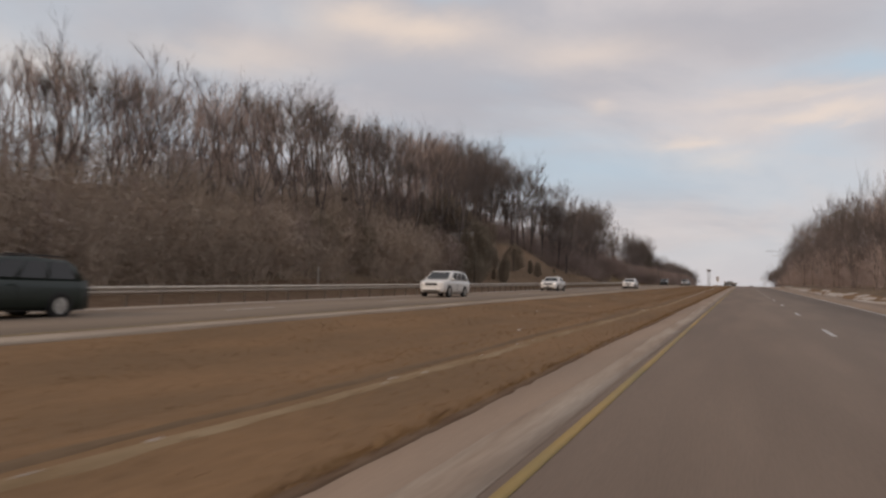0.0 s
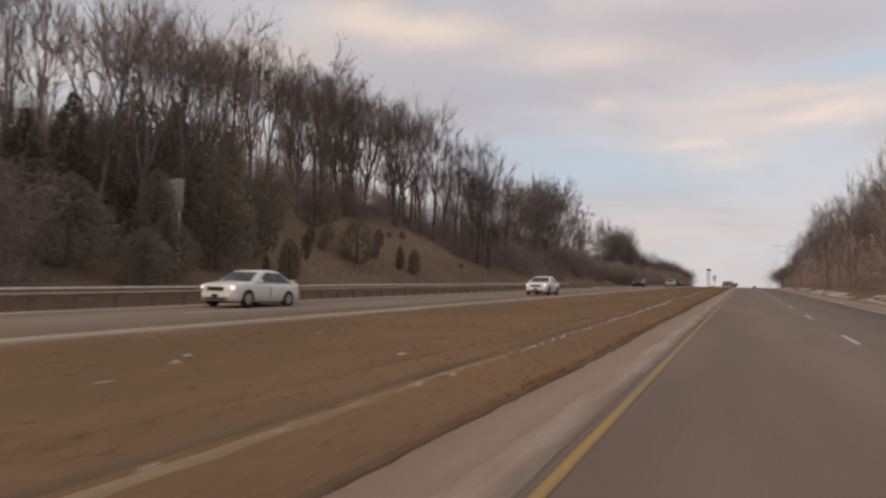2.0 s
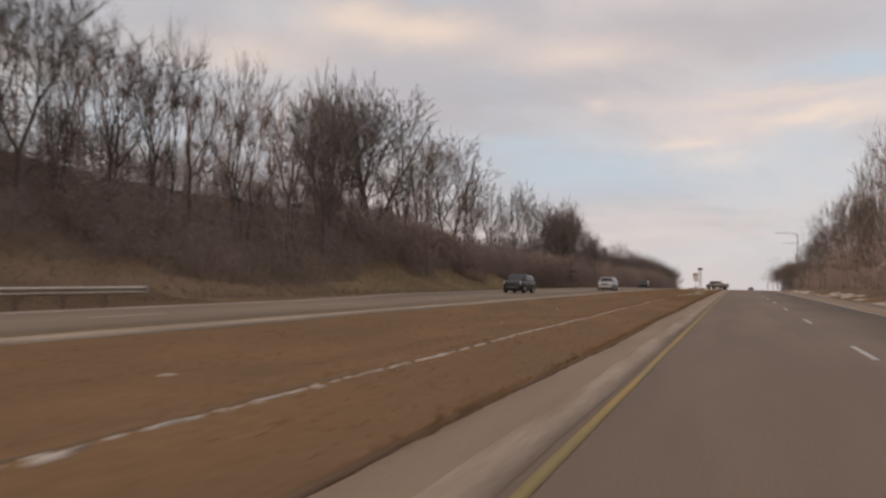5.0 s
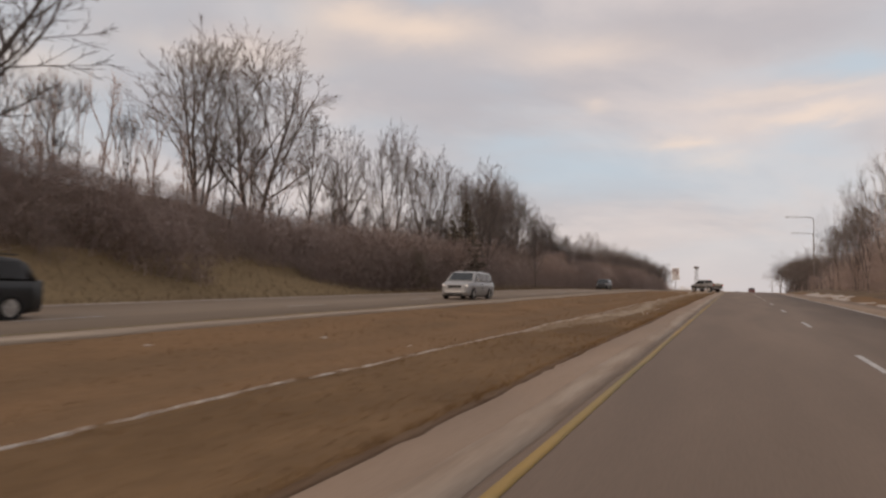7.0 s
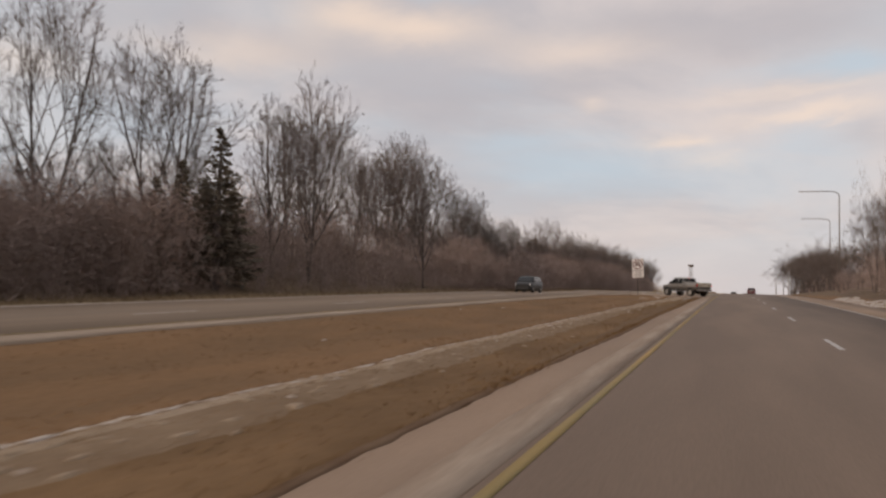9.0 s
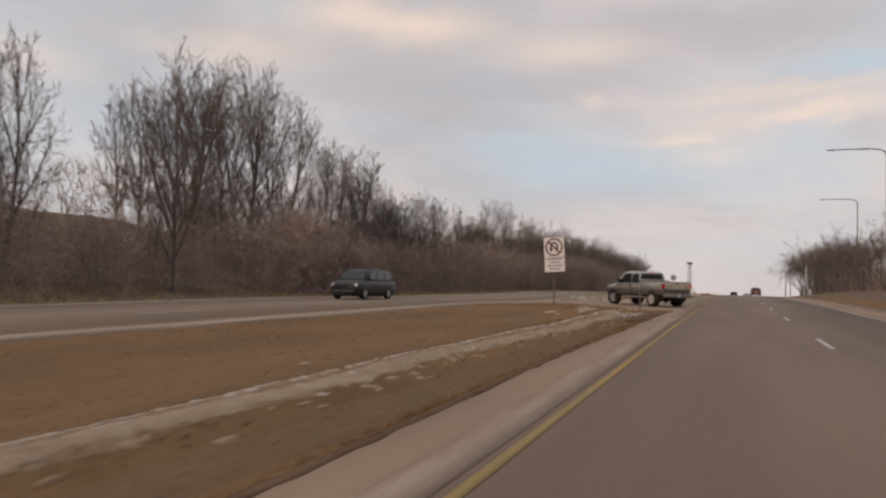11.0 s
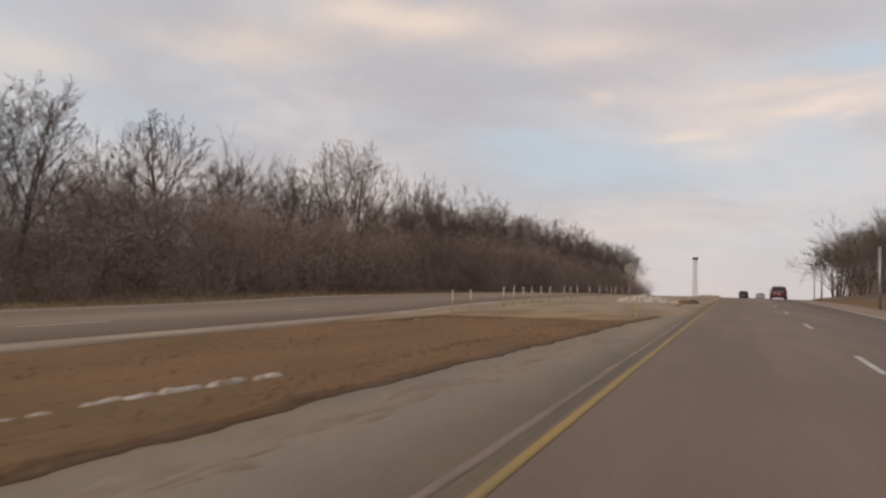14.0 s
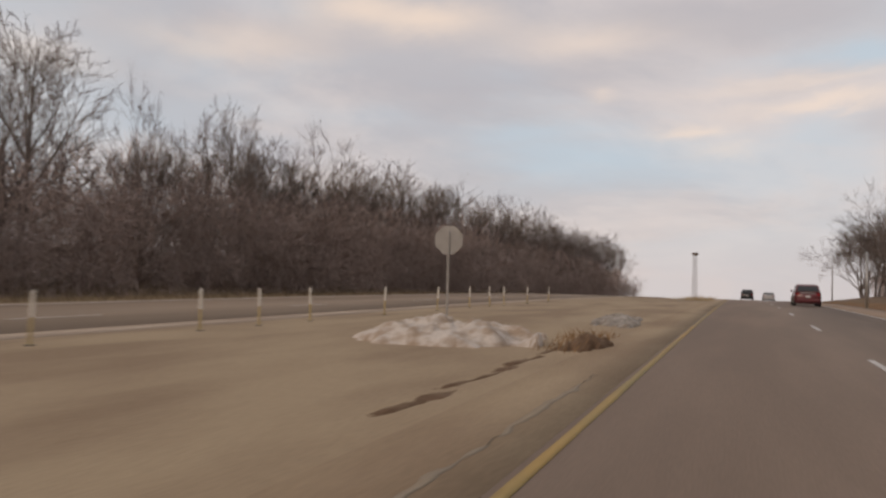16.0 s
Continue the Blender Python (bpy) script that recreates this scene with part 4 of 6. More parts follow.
def guardrail(x, y0, y1):
    rail = thing("guardrail", pose(x, y0, ground(x, y0)), "galvanised steel w-beam guardrail on posts beside the road", "guardrail")
    prof = [(0.0, 0.17), (0.06, 0.145), (0.1, 0.115), (0.1, 0.095), (0.03, 0.025), (-0.02, 0.0), (0.05, -0.035), (0.1, -0.07), (0.1, -0.09), (0.05, -0.135), (0.0, -0.17)]
    seg = 3.81
    ring = [(px, 0.0, pz) for px, pz in prof] + [(px - 0.006, 0.0, pz) for px, pz in reversed(prof)]
    me_rail = to_mesh("rail", loft([ring, [(p[0], seg + 0.1, p[2]) for p in ring]]), M_RAIL)
    me_post = to_mesh("post", boxes((-0.16, -0.04, -0.06, 0.06, -0.75, 0.19), bevel=0.008), M_RAIL_POST)
    n = int((y1 - y0) / seg)
    base = ground(x, y0)
    for k in range(n):
        y = y0 + k * seg
        z0, z1 = road_z(y) + 0.57, road_z(y + seg) + 0.57
        shared("rail", me_rail, rail, pose(0, k * seg, z0 - base, math.degrees(math.atan((z1 - z0) / seg))))
        for h in (0.0, 0.5):
            shared("post", me_post, rail, pose(0, (k + h) * seg, z0 + (z1 - z0) * h - base))
    end = bmesh.new()
    cyl(end, (0.02, n * seg + 0.12, -0.16), (0.02, n * seg + 0.12, 0.16), 0.09, None, 14)
    part("end_cap", end, M_STEEL, rail).matrix_local = pose(0, 0, road_z(y1) + 0.57 - base)
    return rail


guardrail(-22.0, -33.0, 155.6)


def uturn_sign(x, y):
    """No-turn sign over a plate of lettering, on one steel post; it faces -y."""
    s = thing("road_sign", on_ground(x, y, 0, -6), "white no u-turn sign above a lettered plate on a post", "road sign")
    part("post", boxes((-0.035, 0.035, 0.0, 0.05, -0.3, 3.7), bevel=0.006), M_POST, s, "weathered steel post")
    tilt = pose(0, 0, 2.7) @ pose(0, 0, 0, 0, -3.2, 0) @ pose(0, 0, -2.7)
    plate = part("sign_plate", boxes((-0.585, 0.585, -0.022, -0.004, 2.68, 3.80), bevel=0.003), M_SIGN_W, s, "white plate")
    plate.matrix_local = tilt
    lettered = part("text_plate", boxes((-0.585, 0.585, -0.022, -0.004, 1.88, 2.64), bevel=0.003), M_SIGN_W, s, "white plate with unreadable lettering")
    lettered.matrix_local = tilt
    for w, z in ((0.44, 2.54), (0.29, 2.36), (0.42, 2.18), (0.31, 2.0)):
        part("text_bar", boxes((-w, w, -0.027, -0.023, z, z + 0.075)), M_SIGN_GREY, lettered, "grey bar of lettering")
    bm, c, seg = bmesh.new(), 3.25, 40
    ring = []
    for k in range(seg):
        a = 2 * math.pi * k / seg
        ring.append([bm.verts.new((r * math.cos(a), yy, c + r * math.sin(a))) for r, yy in ((0.415, -0.024), (0.505, -0.024), (0.505, -0.03), (0.415, -0.03))])
    for k in range(seg):
        a, b = ring[k], ring[(k + 1) % seg]
        for i in range(4):
            bm.faces.new((a[i], a[(i + 1) % 4], b[(i + 1) % 4], b[i]))
    part("prohibition_ring", bm, M_SIGN_RED, plate, "dark red ring")
    bm = bmesh.new()
    pts = [(0.185, -0.27), (0.185, 0.06)] + [(0.185 * math.cos(a), 0.06 + 0.185 * math.sin(a)) for a in [math.pi * k / 10 for k in range(1, 10)]] + [(-0.185, 0.06), (-0.185, -0.06)]
    for i in range(len(pts) - 1):
        (x0, z0), (x1, z1) = pts[i], pts[i + 1]
        d = Vector((x1 - x0, z1 - z0)).normalized()
        nx_, nz_ = -d.y * 0.05, d.x * 0.05
        r = [(x0 + nx_, -0.0, c + z0 + nz_), (x1 + nx_, -0.0, c + z1 + nz_), (x1 - nx_, -0.0, c + z1 - nz_), (x0 - nx_, -0.0, c + z0 - nz_)]
        lo = [bm.verts.new((p[0], -0.0245, p[2])) for p in r]
        hi = [bm.verts.new((p[0], -0.033, p[2])) for p in r]
        bm.faces.new(hi)
        for k in range(4):
            bm.faces.new((lo[k], lo[(k + 1) % 4], hi[(k + 1) % 4], hi[k]))
    tri = [(-0.29, -0.06), (-0.03, -0.06), (-0.185, -0.27)]
    lo = [bm.verts.new((p[0], -0.0245, c + p[1])) for p in tri]
    hi = [bm.verts.new((p[0], -0.033, c + p[1])) for p in tri]
    bm.faces.new(hi)
    for k in range(3):
        bm.faces.new((lo[k], lo[(k + 1) % 3], hi[(k + 1) % 3], hi[k]))
    part("turn_arrow", bm, M_SIGN_DK, plate, "dark u-turn arrow")
    a, w = 0.33, 0.032
    part("prohibition_bar", slab([(-a - w, -0.037, c + a - w), (-a + w, -0.037, c + a + w), (a + w, -0.037, c - a + w), (a - w, -0.037, c - a - w)], 0.006), M_SIGN_RED, plate, "dark red diagonal bar")
    return s


uturn_sign(-7.55, 304.5)


def stop_sign_back(x, y):
    s = thing("stop_sign", on_ground(x, y, 0, 8), "bare metal back of an octagonal stop sign on a post", "road sign")
    part("post", boxes((-0.03, 0.03, 0.0, 0.04, -0.3, 2.75), bevel=0.005), M_SIGN_BACK, s)
    oct_ = [(0.44 * math.cos(math.pi / 8 + k * math.pi / 4), 2.5 + 0.44 * math.sin(math.pi / 8 + k * math.pi / 4)) for k in range(8)]
    part("octagon_plate", loft([[(px, 0.045, pz) for px, pz in oct_], [(px, 0.052, pz) for px, pz in oct_]]), M_SIGN_BACK, s, "dull grey octagonal back")
    part("cross_brace", boxes((-0.3, 0.3, 0.036, 0.046, 2.46, 2.54)), M_SIGN_BACK, s)
    return s


stop_sign_back(-6.4, 376.4)


def flexible_post(x, y, h, lean=0.0, label="white and yellow flexible delineator post beside the turnout"):
    s = thing("delineator_post", on_ground(x, y) @ pose(0, 0, 0, 0, lean, 0), label, "delineator", "delineator posts")
    part("base", rod((0, 0, -0.05), (0, 0, 0.06), 0.11, 0.09), M_TRIM, s)
    part("lower_tube", rod((0, 0, 0.05), (0, 0, h * 0.55), 0.032), M_DEL_Y, s, "faded yellow lower tube")
    part("upper_tube", rod((0, 0, h * 0.55), (0, 0, h), 0.036), M_DEL_W, s, "white reflective upper tube")
    part("cap", rod((0, 0, h), (0, 0, h + 0.025), 0.036, 0.016), M_DEL_W, s)
    return s


first_post = flexible_post(-10.2, 348.9, 1.0)
for k, y in enumerate((351.2, 356.2, 358.1, 360.1, 362, 364.1, 366.3, 370.6, 372.8, 375.2, 379.9, 384.6, 388.4, 391.3, 393.6, 398, 403)):
    copy_thing(first_post, on_ground(-10.2, y) @ pose(0, 0, 0, 1.5 * math.sin(k * 2.1), 2.0 * math.sin(k * 1.3), 0))


def marker_post(x, y, h, label, material=M_POST):
    s = thing("marker_post", on_ground(x, y), label, "marker post")
    part("post", boxes((-0.035, 0.035, -0.02, 0.02, -0.3, h), bevel=0.006), material, s, "weathered post")
    part("reflector", rod((0, -0.024, h - 0.1), (0, -0.02, h - 0.1), 0.04), M_DEL_W, s, "small round reflector")
    return s


marker_post(-2.62, 302.0, 1.28, "weathered grey marker post on the median nose")
marker_post(-2.2, 348.3, 0.95, "faded yellowish marker post at the edge of the turnout", M_DEL_Y)
marker_post(-24.2, 338.0, 1.3, "grey marker post beyond the opposite carriageway")
marker_post(-32.5, 102.3, 1.5, "slim white marker post on the grassy bank", M_DEL_W)
marker_post(-26.5, 43.6, 1.5, "leaning white marker post behind the guardrail", M_DEL_W)


def wide_sign(x, y):
    """Back of a wide road sign on two posts, for the oncoming side."""
    base = ground(x, y)
    top = 8.5 - base
    s = thing("road_sign", pose(x, y, base, 0, 0, -4), "weathered grey back of a wide sign among dark cedars", "road sign")
    for k in (-1.35, 1.35):
        part("post", boxes((k - 0.1, k + 0.1, 0.03, 0.2, -0.4, top - 0.1), bevel=0.01), M_SIGN_PALE, s, "grey steel post")
    for k in range(6):
        part("panel_plank", boxes((-1.8, 1.8, 0.0, 0.03, top - 0.33 * (k + 1) + 0.02, top - 0.33 * k), bevel=0.004), M_SIGN_PALE, s, "dull grey panel plank")
    return s


wide_sign(-32.4, 86.4)


def street_lamp(x, y, h=10.6, arm=2.5):
    s = thing("street_lamp", on_ground(x, y), "slim grey steel street lamp with a long arm over the road", "street lamp", "street lamps")
    part("base", boxes((-0.2, 0.2, -0.2, 0.2, -0.3, 0.12), bevel=0.03), M_SHOULDER, s, "concrete footing")
    part("pole", rod((0, 0, 0.1), (0, 0, h - 0.5), 0.14, 0.08, 14), M_LAMP, s, "", True)
    bm = bmesh.new()
    pts = [(0, 0, h - 0.6), (-0.15, 0, h - 0.15), (-0.6, 0, h + 0.12), (-1.6, 0, h + 0.25), (-arm, 0, h + 0.28)]
    for p, q in zip(pts, pts[1:]):
        cyl(bm, p, q, 0.075, 0.06, 8)
    part("arm", bm, M_LAMP, s, "", True)
    head = part("lamp_head", boxes((-arm - 0.75, -arm, -0.15, 0.15, h + 0.2, h + 0.33), bevel=0.04), M_LAMP, s, "flat grey lamp head")
    part("lens", boxes((-arm - 0.65, -arm - 0.1, -0.11, 0.11, h + 0.19, h + 0.203)), M_HEAD, head)
    return s


lamp = street_lamp(16.9, 353.0, 15.5, 4.9)
copy_thing(lamp, on_ground(21.4, 404.0))


def utility_pole(x, y, h):
    s = thing("utility_pole", on_ground(x, y), "weathered wooden utility pole with a crossarm", "utility pole", "utility poles")
    part("pole", rod((0, 0, -0.5), (0, 0, h), 0.15, 0.1, 12), M_POST, s, "", True)
    part("crossarm", boxes((-1.1, 1.1, -0.06, 0.06, h - 0.7, h - 0.58), bevel=0.01), M_POST, s)
    for k in (-1.0, -0.5, 0.5, 1.0):
        part("insulator", rod((k, 0, h - 0.58), (k, 0, h - 0.42), 0.04, 0.025, 8), M_SIGN_GREY, s)
    return s


def plain_pole(x, y, h):
    s = thing("roadside_pole", on_ground(x, y), "plain grey wooden pole beyond the outer shoulder", "pole", "roadside poles")
    part("pole", rod((0, 0, -0.4), (0, 0, h), 0.13, 0.1, 12), M_STEEL, s, "", True)
    part("cap", rod((0, 0, h), (0, 0, h + 0.06), 0.11, 0.05, 12), M_POST, s)
    return s


plain_pole(12.2, 388.0, 5.2)
plain_pole(12.4, 436.0, 5.4)
pole = utility_pole(19.6, 452, 8.5)
copy_thing(pole, on_ground(20.5, 500))
copy_thing(pole, on_ground(21.0, 548))


def lattice_tower(x, y, h):
    s = thing("lattice_tower", on_ground(x, y), "slender grey lattice tower beyond the crest", "tower")
    legs = [(math.cos(a), math.sin(a)) for a in (math.pi / 2, math.pi * 7 / 6, math.pi * 11 / 6)]
    w0, w1 = 3.6, 2.2
    for c, q in legs:
        part("leg", rod((c * w0, q * w0, -1), (c * w1, q * w1, h), 0.32, 0.26, 6), M_STEEL, s)
    n = 18
    for k in range(n):
        t0, t1 = k / n, (k + 1) / n
        r0, r1 = w0 + (w1 - w0) * t0, w0 + (w1 - w0) * t1
        bm = bmesh.new()
        for i in range(3):
            a, b = legs[i], legs[(i + 1) % 3]
            cyl(bm, (a[0] * r0, a[1] * r0, h * t0), (b[0] * r1, b[1] * r1, h * t1), 0.13, None, 5)
            cyl(bm, (a[0] * r1, a[1] * r1, h * t1), (b[0] * r1, b[1] * r1, h * t1), 0.13, None, 5)
        part("bracing", bm, M_STEEL, s)
    part("antenna_platform", rod((0, 0, h - 0.5), (0, 0, h + 2.2), 3.3, 3.3, 12), M_POST, s, "dark antenna drum")
    return s


lattice_tower(-47.0, 1200.0, 36.0 - ground(-47.0, 1200.0))


# ---- snow ----
def mound(nx_, ny_, lx, ly, h, seed, rough=0.35, ragged=0.35):
    """Lumpy low heap on an oval footprint."""
    v, f = [], []
    for j in range(ny_ + 1):
        for i in range(nx_ + 1):
            u, w = 2 * i / nx_ - 1, 2 * j / ny_ - 1
            r = math.hypot(u, w) * (1 + ragged * noise.noise((u * 1.7 + seed, w * 1.7, seed)) + ragged * 0.6 * noise.noise((u * 4 + seed, w * 4, seed)))
            r = max(r, max(abs(u), abs(w)) ** 8)
            z = h * max(0.0, 1 - r * r) ** 0.8 * (1 + rough * noise.noise((u * lx * 1.4, w * ly * 1.4, seed * 3.1)) + rough * 0.6 * noise.noise((u * lx * 4, w * ly * 4, seed)) + rough * 0.45 * noise.noise((u * lx * 9, w * ly * 9, seed)))
            if r >= 1:
                z = -0.045
            v.append((u * lx, w * ly, z))
    for j in range(ny_):
        for i in range(nx_):
            q = (j * (nx_ + 1) + i, j * (nx_ + 1) + i + 1, (j + 1) * (nx_ + 1) + i + 1, (j + 1) * (nx_ + 1) + i)
            if max(v[k][2] for k in q) > -0.04:
                f.append(q)
    return v, f


def snow_heap(name, x, y, lx, ly, h, seed, yaw, label, material):
    v, f = mound(64, 56, lx, ly, h, seed, 0.5, 0.45)
    me = bpy.data.meshes.new(name)
    me.from_pydata(v, [], f)
    me.materials.append(material)
    me.polygons.foreach_set("use_smooth", np.ones(len(me.polygons), dtype=bool))
    ob = new(name, me)
    ob.matrix_world = pose(x, y, max(ground(x, y), road_z(y) - 0.03), 0, 0, yaw)
    return tagged(ob, label, "snow")


snow_heap("snow_bank", -4.55, 372.0, 2.1, 1.6, 0.45, 2.3, 10, "grey-white ploughed snow heap on the turnout", M_SNOW)
snow_heap("snow_bank", -2.5, 382.5, 0.8, 3.4, 0.22, 5.1, 4, "dirty low snow heap at the edge of the turnout", M_SNOW_DIRTY)
snow_heap("snow_bank", -3.75, 314.9, 1.9, 0.5, 0.26, 7.7, -12, "dirty ploughed snow bank along the crossover edge", M_SNOW_DIRTY)
snow_heap("snow_bank", -6.6, 315.9, 1.6, 0.5, 0.26, 9.2, -18, "dirty ploughed snow bank along the crossover edge", M_SNOW_DIRTY)
snow_heap("snow_bank", -8.6, 317.2, 1.7, 0.6, 0.30, 3.4, -30, "dirty ploughed snow bank along the crossover edge", M_SNOW_DIRTY)
snow_heap("snow_bank", -2.06, 296.1, 0.3, 2.5, 0.07, 4.8, -5, "long flat remnant of a ploughed snow bank", M_SNOW_DIRTY)

snow_heap("snow_bank", -2.25, 318.2, 0.32, 2.0, 0.1, 1.9, -6, "low strip of grey slush along the grass edge", M_SNOW_DIRTY)
for k in range(9):
    clod = snow_heap("soil_clod", -1.93 - 0.01 * k + 0.07 * math.sin(k * 2.3), 364.2 + 0.95 * k, 0.095 + 0.05 * math.sin(k * 1.7), 0.6 + 0.2 * math.sin(k * 3.1), 0.04, 6.6 + k, -4, "low dark clod of soil and dead weeds on the shoulder", M_SOIL)
    tagged(clod, "low dark clod of soil and dead weeds on the shoulder", "soil", "soil clods")
snow_heap("soil_ridge", -1.5, 372.3, 0.35, 1.1, 0.28, 8.1, -10, "dark clump of soil and dead weeds by the snow heap", M_SOIL)["category"] = "soil"

rng = random.Random(11)


def snow_patches(name, spots, label, material=M_SNOW, cells=(5, 7)):
    """Thin torn scraps of old snow lying on the grass."""
    V, F = [], []
    for x, y, lx, ly, h in spots:
        sd = rng.uniform(0, 90)
        v, f = mound(*cells, lx, ly, h * 0.6, sd, 0.6, 0.9)
        o = len(V)
        for a, b, c in v:
            px, py = x + a, y + b
            V.append((px, py, ground(px, py) + c + 0.012))
        F += [tuple(o + k for k in q) for q in f]
    ob = new(name, add_mesh(name, V, F, material, True))
    return tagged(ob, label, "snow", kind="stuff")


def ditch_x(y):
    return lerp(y, [(0, -3.05), (30, -2.8), (45, -2.62), (70, -2.85), (84, -2.98), (97, -3.15), (104, -3.4), (110, -3.4), (114, -3.15), (130, -3.3), (150, -3.7), (174, -3.97), (187, -4.1), (200, -4.03), (240, -4.05), (260, -3.95), (279, -3.85), (285, -3.55), (300, -3.4)]) + 0.06 * noise.noise((y * 0.15, 0, 4))


# how far the pale crust lies from the line of snow
PALE = [(200, 0.2), (207, 0.35), (212, 1.2), (221, 1.25), (230, 0.42), (256, 0.42), (268, 0.66), (296, 0.68)]
spots = []
y = 2.0
while y < 299:
    dens = lerp(y, [(0, 0.06), (60, 0.12), (76, 0.55), (100, 0.6), (104, 0.3), (112, 0.45), (150, 0.8), (215, 0.9), (299, 0.95)])
    w = lerp(y, [(0, 0.03), (80, 0.05), (150, 0.09), (205, 0.085), (225, 0.1), (262, 0.13), (299, 0.14)])
    if rng.random() < dens:
        spots.append((ditch_x(y) + rng.uniform(-0.07, 0.07), y, w * rng.uniform(0.25, 0.95), rng.uniform(0.03, 0.11), rng.uniform(0.012, 0.025) + w * 0.1))
    y += rng.uniform(0.06, 0.17)
crusts = []
for k in range(1500):
    y = rng.uniform(203, 300)
    away = min(abs(rng.gauss(0, 0.6)), 1.4) if rng.random() < 0.3 else max(0.05, rng.gauss(lerp(y, PALE), 0.36))
    scrap = (ditch_x(y) + away, y, rng.uniform(0.02, 0.1), rng.uniform(0.03, 0.16), rng.uniform(0.012, 0.035))
    (spots if rng.random() < 0.09 else crusts).append(scrap)
# scraps on the median nose: about x, y, spread in x and y, how many
for cx, cy, sx, sy, n in ((-3.2, 296.6, 0.4, 0.5, 34), (-3.7, 298.0, 0.25, 0.3, 7), (-5.15, 300.7, 0.12, 0.5, 16), (-5.7, 303.4, 0.25, 0.4, 7), (-3.2, 302.2, 0.35, 0.2, 7), (-6.5, 299.5, 0.9, 0.9, 6), (-1.7, 299.6, 0.15, 0.8, 5), (-2.9, 304.6, 0.3, 0.3, 10)):
    for k in range(n):
        spots.append((cx + rng.gauss(0, sx), cy + rng.gauss(0, sy), rng.uniform(0.06, 0.24), rng.uniform(0.04, 0.13), rng.uniform(0.015, 0.04)))
for k in range(26):
    y = rng.uniform(10, 345)
    if 296 < y < 320:
        continue
    spots.append((rng.uniform(-10.5, -4.2), y, rng.uniform(0.04, 0.1), rng.uniform(0.04, 0.2), rng.uniform(0.02, 0.05)))
for k in range(34):
    y = rng.uniform(318, 332)
    spots.append((wide_edge(y) + rng.uniform(0.15, 1.0), y, rng.uniform(0.03, 0.12), rng.uniform(0.04, 0.2), rng.uniform(0.02, 0.035)))
# thin line of snow past the crossover
for k in range(90):
    y = rng.choice((rng.uniform(316.7, 319.8), rng.uniform(316.4, 317.2)))
    x = lerp(y, [(316.6, -4.6), (319.5, -4.5), (324, -4.85), (326, -4.6), (329, -4.4)])
    if y < 317.0:
        x = rng.uniform(-7.4, -4.6)
        y = lerp(x, [(-7.4, 317.0), (-6.3, 316.75), (-5.3, 316.5), (-4.5, 316.9)])
    spots.append((x + rng.gauss(0, 0.04), y, rng.uniform(0.05, 0.13), rng.uniform(0.06, 0.3), rng.uniform(0.02, 0.04)))
# torn clumps of snow lying in the hollow
for k in range(13):
    y = 324.7 + 0.38 * k + rng.uniform(-0.1, 0.1)
    if 325.7 < y < 326.2:
        continue
    big = 1.0 if y > 325.9 else 0.55
    spots.append((lerp(y, [(324.4, -6.3), (326.6, -6.05), (329, -5.5)]) + rng.gauss(0, 0.06), y, 0.1 * big * rng.uniform(0.6, 1.4), rng.uniform(0.1, 0.3), 0.085 * big))


def ground_strip(name, left, right, y0, y1, material, label, category, lift=0.012, step=0.25, cols=4):
    """Ragged strip that lies on the ground between two edges, given as x over y."""
    V, F, n = [], [], int((y1 - y0) / step)
    for j in range(n + 1):
        y = y0 + (y1 - y0) * j / n
        a, b = left(y), right(y)
        for i in range(cols + 1):
            x = a + (b - a) * i / cols
            V.append((x, y, ground(x, y) + (lift if 0 < i < cols else -0.02)))
    for j in range(n):
        for i in range(cols):
            F.append((j * (cols + 1) + i, j * (cols + 1) + i + 1, (j + 1) * (cols + 1) + i + 1, (j + 1) * (cols + 1) + i))
    return tagged(new(name, add_mesh(name, V, np.array(F), material, True)), label, category, kind="stuff")


def wobble(y, seed, amount):
    return amount * (noise.noise((seed, y * 0.35, 3)) + 0.7 * noise.noise((seed, y * 1.4, 5)) + 0.4 * noise.noise((seed, y * 4.0, 7)))


ground_strip("snow_traces", lambda y: ditch_x(y) - 0.02 + wobble(y, 11, 0.05), lambda y: ditch_x(y) + lerp(y, [(200, 0.6), (207, 1.5), (255, 1.35), (268, 1.0), (297, 0.95)]) + wobble(y, 16, 0.2), 201, 296.5, M_MOTTLE_BARE, "mottled grass with traces of old snow", "snow", 0.012, 0.2, 6)
ground_strip("snow_crust", lambda y: ditch_x(y) + lerp(y, PALE) - 0.3 * min(1.0, (y - 200) / 8) + wobble(y, 12, 0.16), lambda y: ditch_x(y) + lerp(y, PALE) + 0.26 * min(1.0, (y - 200) / 8) + wobble(y, 17, 0.2), 201, 296.5, M_MOTTLE, "patchy crust of dirty snow over the median grass", "snow", 0.02, 0.2, 6)
ground_strip("straw_strip", lambda y: ditch_x(y) - 0.1 + wobble(y, 1, 0.07), lambda y: ditch_x(y) - 0.1 + 0.3 * sstep((76 - y) / 25) + wobble(y, 2, 0.12), -8, 74, M_STRAW, "pale flattened straw-coloured grass along the median", "grass")
# dark strip in place of the ditch's shadow line along the snow
ground_strip("ditch_shade_strip", lambda y: ditch_x(y) - 0.38 + wobble(y, 3, 0.08), lambda y: ditch_x(y) - 0.14 + wobble(y, 4, 0.05), -8, 290, M_SOIL_SHADE, "dark ragged strip painted as the ditch's shadow beside the old snow", "soil")
